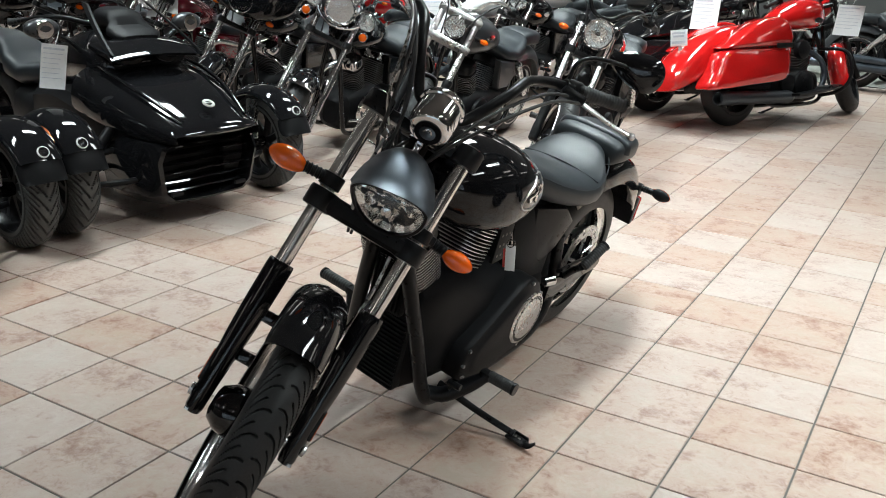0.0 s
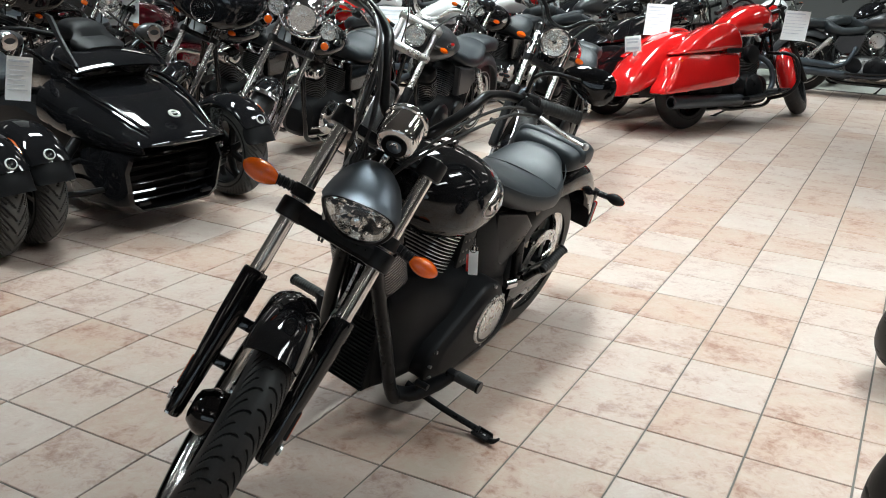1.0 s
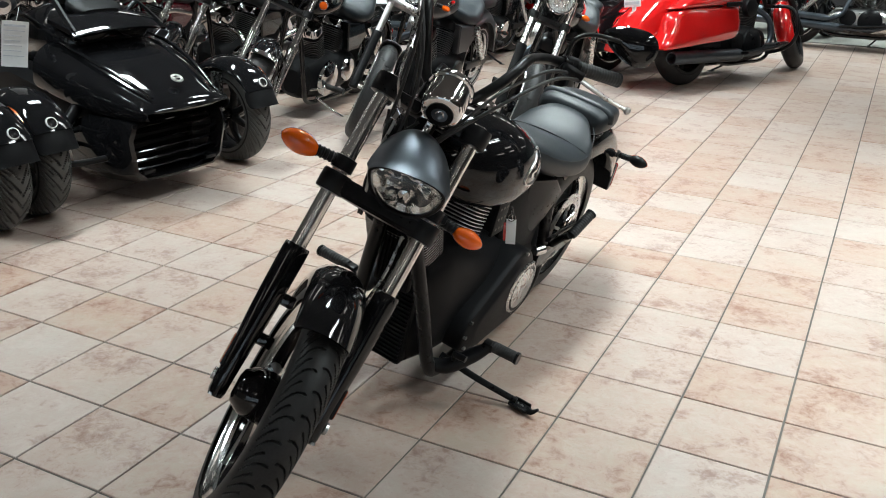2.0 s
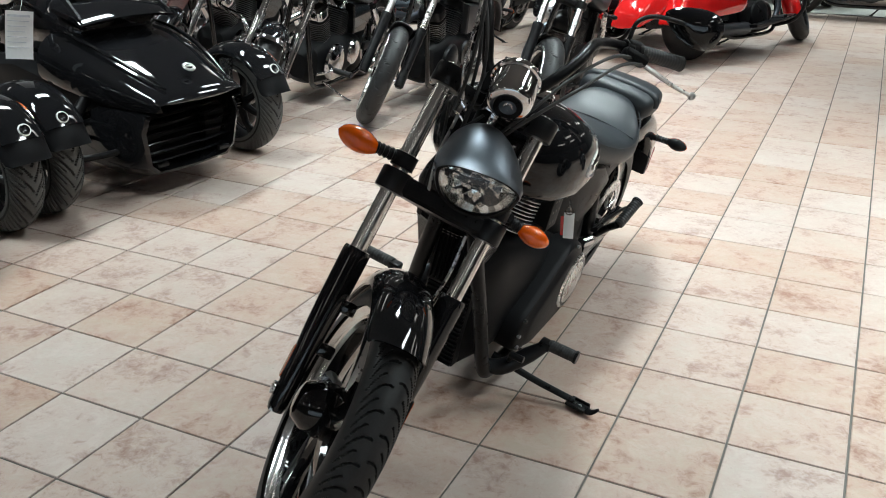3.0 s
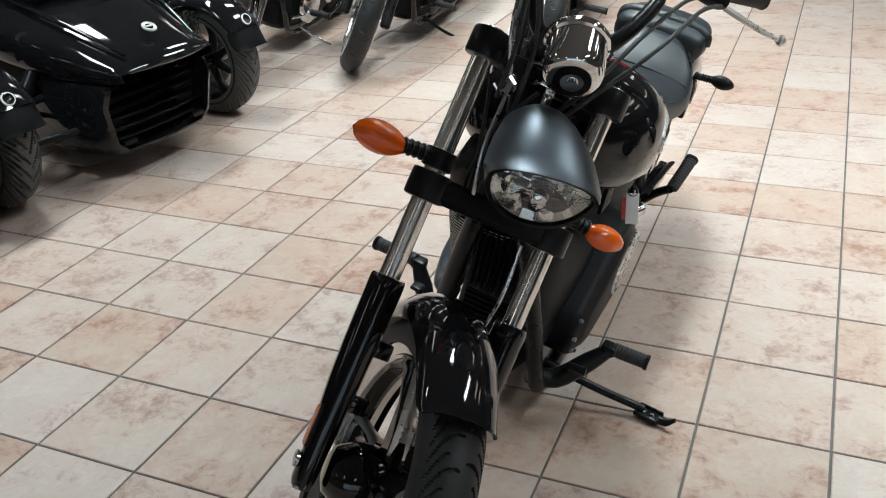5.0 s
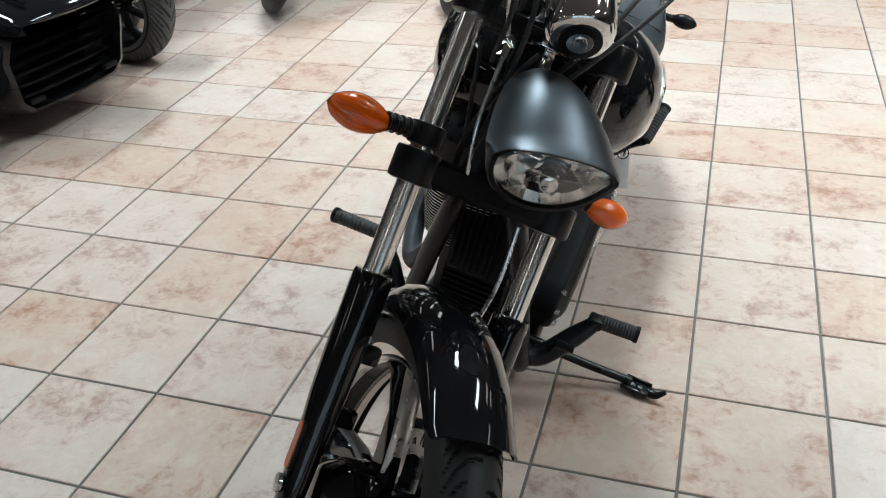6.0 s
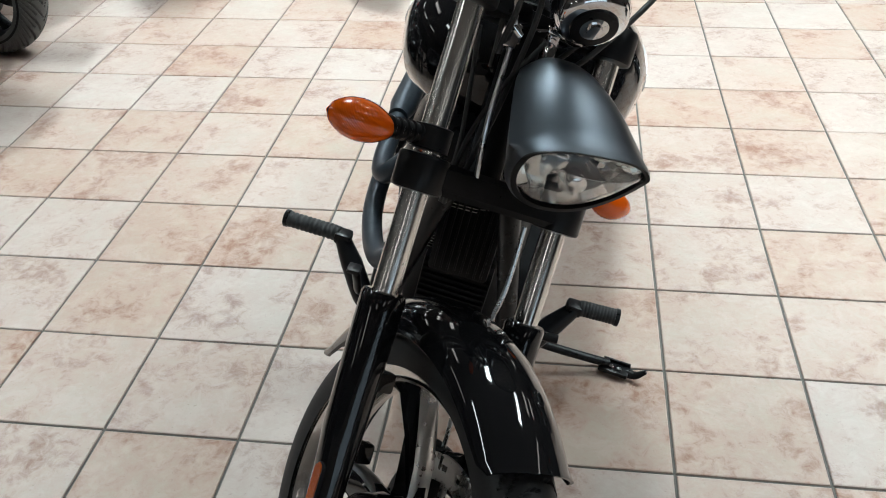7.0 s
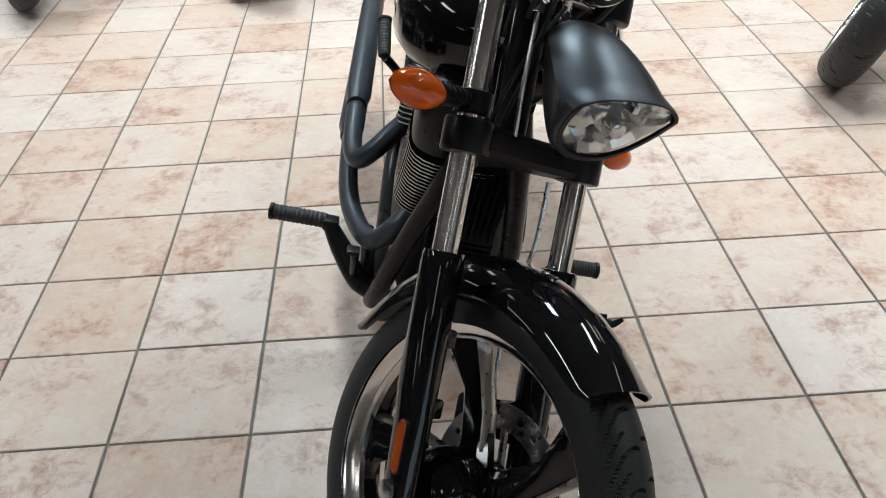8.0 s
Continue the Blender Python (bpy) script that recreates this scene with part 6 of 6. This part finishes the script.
    for s in (-1, 1):
        bm = B()
        loft(bm, [[Vector((s * (x + a), y, z)) for a, y, z in ((0, y0, z0), (0.012, y0 + 0.005, z0), (0.012, y0 + 0.06, z0 + 0.012), (0, y0 + 0.06, z0 + 0.012))] for x, y0, z0 in ((0.27, -0.06, 0.88), (0.25, 0.06, 0.96), (0.22, 0.18, 1.04), (0.185, 0.3, 1.12))])
        part("deflector", bm, CAST, car, "slanted black wind deflector")
    bm = B()
    loft(bm, [oval(y, hw, zb, zt, 3.0, 28) for y, hw, zb, zt in ((0.1, 0.11, 0.93, 0.96), (0.14, 0.15, 0.92, 0.99), (0.21, 0.15, 0.94, 1.01), (0.23, 0.115, 0.96, 1.05), (0.26, 0.115, 0.97, 1.085), (0.38, 0.12, 0.96, 1.1), (0.43, 0.09, 0.97, 1.07))])
    part("dash", bm, CAST, car, "black instrument pod", None, 45)
    bm = B()
    tube(bm, [(-0.42, 0.72, 1.0), (-0.28, 0.5, 1.04), (-0.1, 0.42, 1.0), (0.1, 0.42, 1.0), (0.28, 0.5, 1.04), (0.42, 0.72, 1.0)], 0.015, 12)
    part("handlebar", bm, SATIN, car)
    for s in (-1, 1):
        grip_bar(car, (s * 0.34, 0.6, 1.02), (s * 0.43, 0.74, 1.0), None, 7, 0.018)
    bm = B()
    loft(bm, [oval(y, hw, zb, zt, 2.8, 28) for y, hw, zb, zt in ((1.0, 0.1, 0.62, 0.72), (1.06, 0.16, 0.58, 0.73), (1.25, 0.19, 0.55, 0.7), (1.42, 0.18, 0.57, 0.76), (1.5, 0.15, 0.62, 0.82), (1.7, 0.14, 0.66, 0.86), (1.9, 0.1, 0.7, 0.86), (1.94, 0.06, 0.74, 0.84))])
    part("seat", bm, LEATHER, car, "black seat", None, 60)
    bm = B()
    loft(bm, [oval(y, hw, zb, zt, 3, 28) for y, hw, zb, zt in ((0.4, 0.15, 0.2, 0.5), (0.5, 0.24, 0.17, 0.56), (1.0, 0.24, 0.18, 0.56), (1.3, 0.2, 0.22, 0.56), (1.4, 0.14, 0.26, 0.5))])
    part("engine", bm, CAST, car)
    make_wheel(car, Matrix.Translation((0, 1.7, 0.312)), 0.31, 0.225, 0.09, 6, SATIN, SATIN, sipes(30), 160, 18, 0)
    part("rear_mudguard", fender_arc(0.345, 0.13, 60, 170, 0.07, 0.02), GLOSS, car, "", Matrix.Translation((0, 1.7, 0.312)), 50)
    return car


def paper_tag(m, w, h, label):
    """A sheet of paper with lines of print, hung on a string."""
    sheet = thing("paper_tag", m, label, "price tag", "price tags")
    bm = B()
    rings = []
    for k in range(9):
        f = k / 8
        yy = 0.03 * h * math.sin(f * 3.0)
        rings.append([Vector((-w / 2, yy, -f * h)), Vector((w / 2, yy + 0.01 * w, -f * h)), Vector((w / 2, yy + 0.01 * w + 0.0012, -f * h)), Vector((-w / 2, yy + 0.0012, -f * h))])
    loft(bm, rings)
    part("sheet", bm, PAPER, sheet)
    for k in range(7):
        f = 0.1 + 0.11 * k
        ww = w * (0.55 + 0.3 * random.random())
        bm = B()
        box(bm, (-(w * 0.86 - ww) / 2, 0.03 * h * math.sin(f * 3.0) - 0.002, -f * h), (ww, 0.0012, h * (0.045 if k == 0 else 0.016)))
        part("text_bar", bm, INK, sheet)
    bm = B()
    tube(bm, [(0, 0.002, -0.01), (0.01, 0.01, h * 0.12), (0.02, 0.03, h * 0.28)], 0.0012, 6)
    part("string", bm, PAPER, sheet)
    return sheet


SPY = pose(-3.07, 1.22, 0, 0, 0, 81.4)
roadster(SPY, "gloss black three-wheeled roadster with a slatted grille")
roadster(pose(-3.25, -0.38, 0, 0, 0, 81.4), "gloss black three-wheeled roadster beside its twin")

paper_tag(pose(-3.16, 0.67, 0.95, 4, 8, 62), 0.125, 0.23, "white printed tag tied to the roadster's mirror")
for px, py, pz, turn, what in ((-1.36, 6.3, 1.12, 8, "white price sheet hung over the black bagger"), (-0.25, 7.4, 1.08, -4, "white price sheet hung on the red bagger"), (-2.68, 3.6, 1.12, 30, "white price sheet on the grey cruiser"), (-4.89, 3.0, 1.15, 35, "white price sheet on the touring motorcycle")):
    paper_tag(pose(px, py, pz, -20, 0, turn), 0.24, 0.3, what)
cruiser(place(1.35, 9.7, 90, 8), "dark grey all-terrain motorcycle with an alloy engine", GREY, steer=4, rake=27, bright=ALLOY, lower=SATIN, leg=SATIN, engine=ALLOY, fender=(50, 140), front_r=0.34, guard=True, tank_k=1.1)


# ---- more of the stock in the rows behind ----
def spot(x, y, heading, lean=10):
    return pose(SIZE * x, SIZE * y, 0, 0, lean, heading)


stock = [o for o in scene.objects if o.name.startswith("motorcycle") and o.parent is None and o.get("group")]
picks = (4, 7, 3, 0, 8, 6, 12, 1, 10, 11, 3, 7, 2, 6, 0, 8, 12, 4)
spots = [(-6.9, 5.0, 0), (-7.9, 4.9, 2), (-6.1, 2.4, 4), (-7.1, 2.3, 4), (-4.6, 7.9, 150), (-5.6, 7.7, 150), (-6.6, 7.5, 150), (-2.6, 10.2, 150), (-3.7, 10.2, 150), (-4.8, 10.2, 150), (-5.9, 10.1, 150), (-0.6, 11.6, 158), (-1.8, 12.2, 158), (-3.0, 12.6, 158), (-4.2, 12.8, 158), (-5.6, 12.8, 158), (0.6, 12.4, 158), (-7.2, 10.3, 150)]
for k, (sx, sy, hd) in zip(picks, spots):
    copy_thing(stock[k], spot(sx, sy, hd))


# ---- the room ----
def slab(name, c, s, material, label, category):
    bm = B()
    box(bm, c, s)
    return tagged(link(name, bm, material, None, "", Matrix.Scale(SIZE, 4)), label, category, kind="structure")


TILE_SIZE, GAP = 0.333, 0.0072
TX0, TX1, TY0, TY1 = -30, 24, -24, 30
floor = slab("floor", (-1, 3.5, -0.105), (20, 23, 0.2), GROUT, "showroom floor of beige and pink glazed tiles with grey grout", "floor")
slab("wall_north", (-1, 15.1, 1.6), (20, 0.2, 3.4), WALL, "plain painted showroom wall", "wall")
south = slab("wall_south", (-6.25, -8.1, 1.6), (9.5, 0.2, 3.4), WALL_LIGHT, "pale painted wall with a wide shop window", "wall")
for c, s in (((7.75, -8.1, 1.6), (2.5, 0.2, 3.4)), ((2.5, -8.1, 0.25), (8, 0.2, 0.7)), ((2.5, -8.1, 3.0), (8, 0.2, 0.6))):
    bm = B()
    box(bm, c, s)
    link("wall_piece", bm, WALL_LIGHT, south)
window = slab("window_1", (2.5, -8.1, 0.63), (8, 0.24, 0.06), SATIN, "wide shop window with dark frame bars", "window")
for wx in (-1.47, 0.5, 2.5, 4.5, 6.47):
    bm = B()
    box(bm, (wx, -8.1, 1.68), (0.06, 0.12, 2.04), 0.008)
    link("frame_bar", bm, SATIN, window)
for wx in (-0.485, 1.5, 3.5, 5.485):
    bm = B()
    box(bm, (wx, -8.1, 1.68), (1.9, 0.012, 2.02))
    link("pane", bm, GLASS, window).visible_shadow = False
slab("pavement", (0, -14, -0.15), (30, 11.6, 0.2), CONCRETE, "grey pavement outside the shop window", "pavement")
slab("wall_west", (-11.1, 3.5, 1.6), (0.2, 23, 3.4), WALL, "plain painted showroom wall", "wall")
slab("wall_east", (9.1, 3.5, 1.6), (0.2, 23, 3.4), WALL, "plain painted showroom wall", "wall")
slab("ceiling", (-1, 3.5, CEILING + 0.1), (20.2, 23.2, 0.2), CEIL, "dark ceiling with strip lights", "ceiling")
slab("floor_back", (-1, 12.45, -0.002), (19.9, 4.9, 0.02), CONCRETE, "grey sealed concrete beyond the tiles", "floor")

for lx, ly in LAMPS:
    fx = thing("ceiling_light", Matrix.Translation((lx, ly, CEILING)), "white strip light fixed under the ceiling", "ceiling light", "ceiling lights")
    bm = B()
    box(bm, (0, 0, -0.035), (0.34, 1.24, 0.07), 0.008)
    part("frame", bm, WHITE, fx)
    bm = B()
    box(bm, (0, 0, -0.085), (0.28, 1.16, 0.03), 0.006)
    part("diffuser", bm, DIFFUSER, fx, "glowing white diffuser")


# ---- floor tiles ----
def tile_rows(k):
    e, d, h = TILE_SIZE / 2 - GAP / 2, 0.0025, 0.0
    return [(e - d, h), (e, h - 0.0016), (e, -0.008)][k]


def tile_mesh():
    vs = []
    for k in range(3):
        a, z = tile_rows(k)
        vs += [(-a, -a, z), (a, -a, z), (a, a, z), (-a, a, z)]
    fs = [(0, 1, 2, 3)]
    for k in (0, 4):
        fs += [(k + (i + 1) % 4, k + i, k + 4 + i, k + 4 + (i + 1) % 4) for i in range(4)]
    return vs, fs


tv, tf = tile_mesh()
tile_data = bpy.data.meshes.new("tile")
tile_data.from_pydata(tv, [], tf)
tile_data.materials.append(TILE)
rest_v, rest_f = [], []
for i in range(TX0, TX1):
    for j in range(TY0, TY1):
        c = Vector(((i + 0.5) * TILE_SIZE, (j + 0.5) * TILE_SIZE, 0))
        if not (-11 < c.x < 9 and -8 < c.y < 10):
            continue
        tilt = (random.uniform(-0.12, 0.12), random.uniform(-0.12, 0.12), random.uniform(-0.15, 0.15))
        m = pose(c.x, c.y, random.uniform(-0.0005, 0.0003), *tilt)
        if -10 <= i < 5 and -5 <= j < 15:
            ob = new("tile", tile_data)
            ob.parent = floor
            ob.matrix_basis = m
        else:
            o = len(rest_v)
            rest_v += [m @ Vector(v) for v in tv]
            rest_f += [tuple(a + o for a in f) for f in tf]
rest = bpy.data.meshes.new("tiles_beyond")
rest.from_pydata(rest_v, [], rest_f)
rest.materials.append(TILE_FAR)
ob = tagged(new("tiles_beyond", rest), "beige glazed tiles further off", kind="stuff")
ob.parent = floor
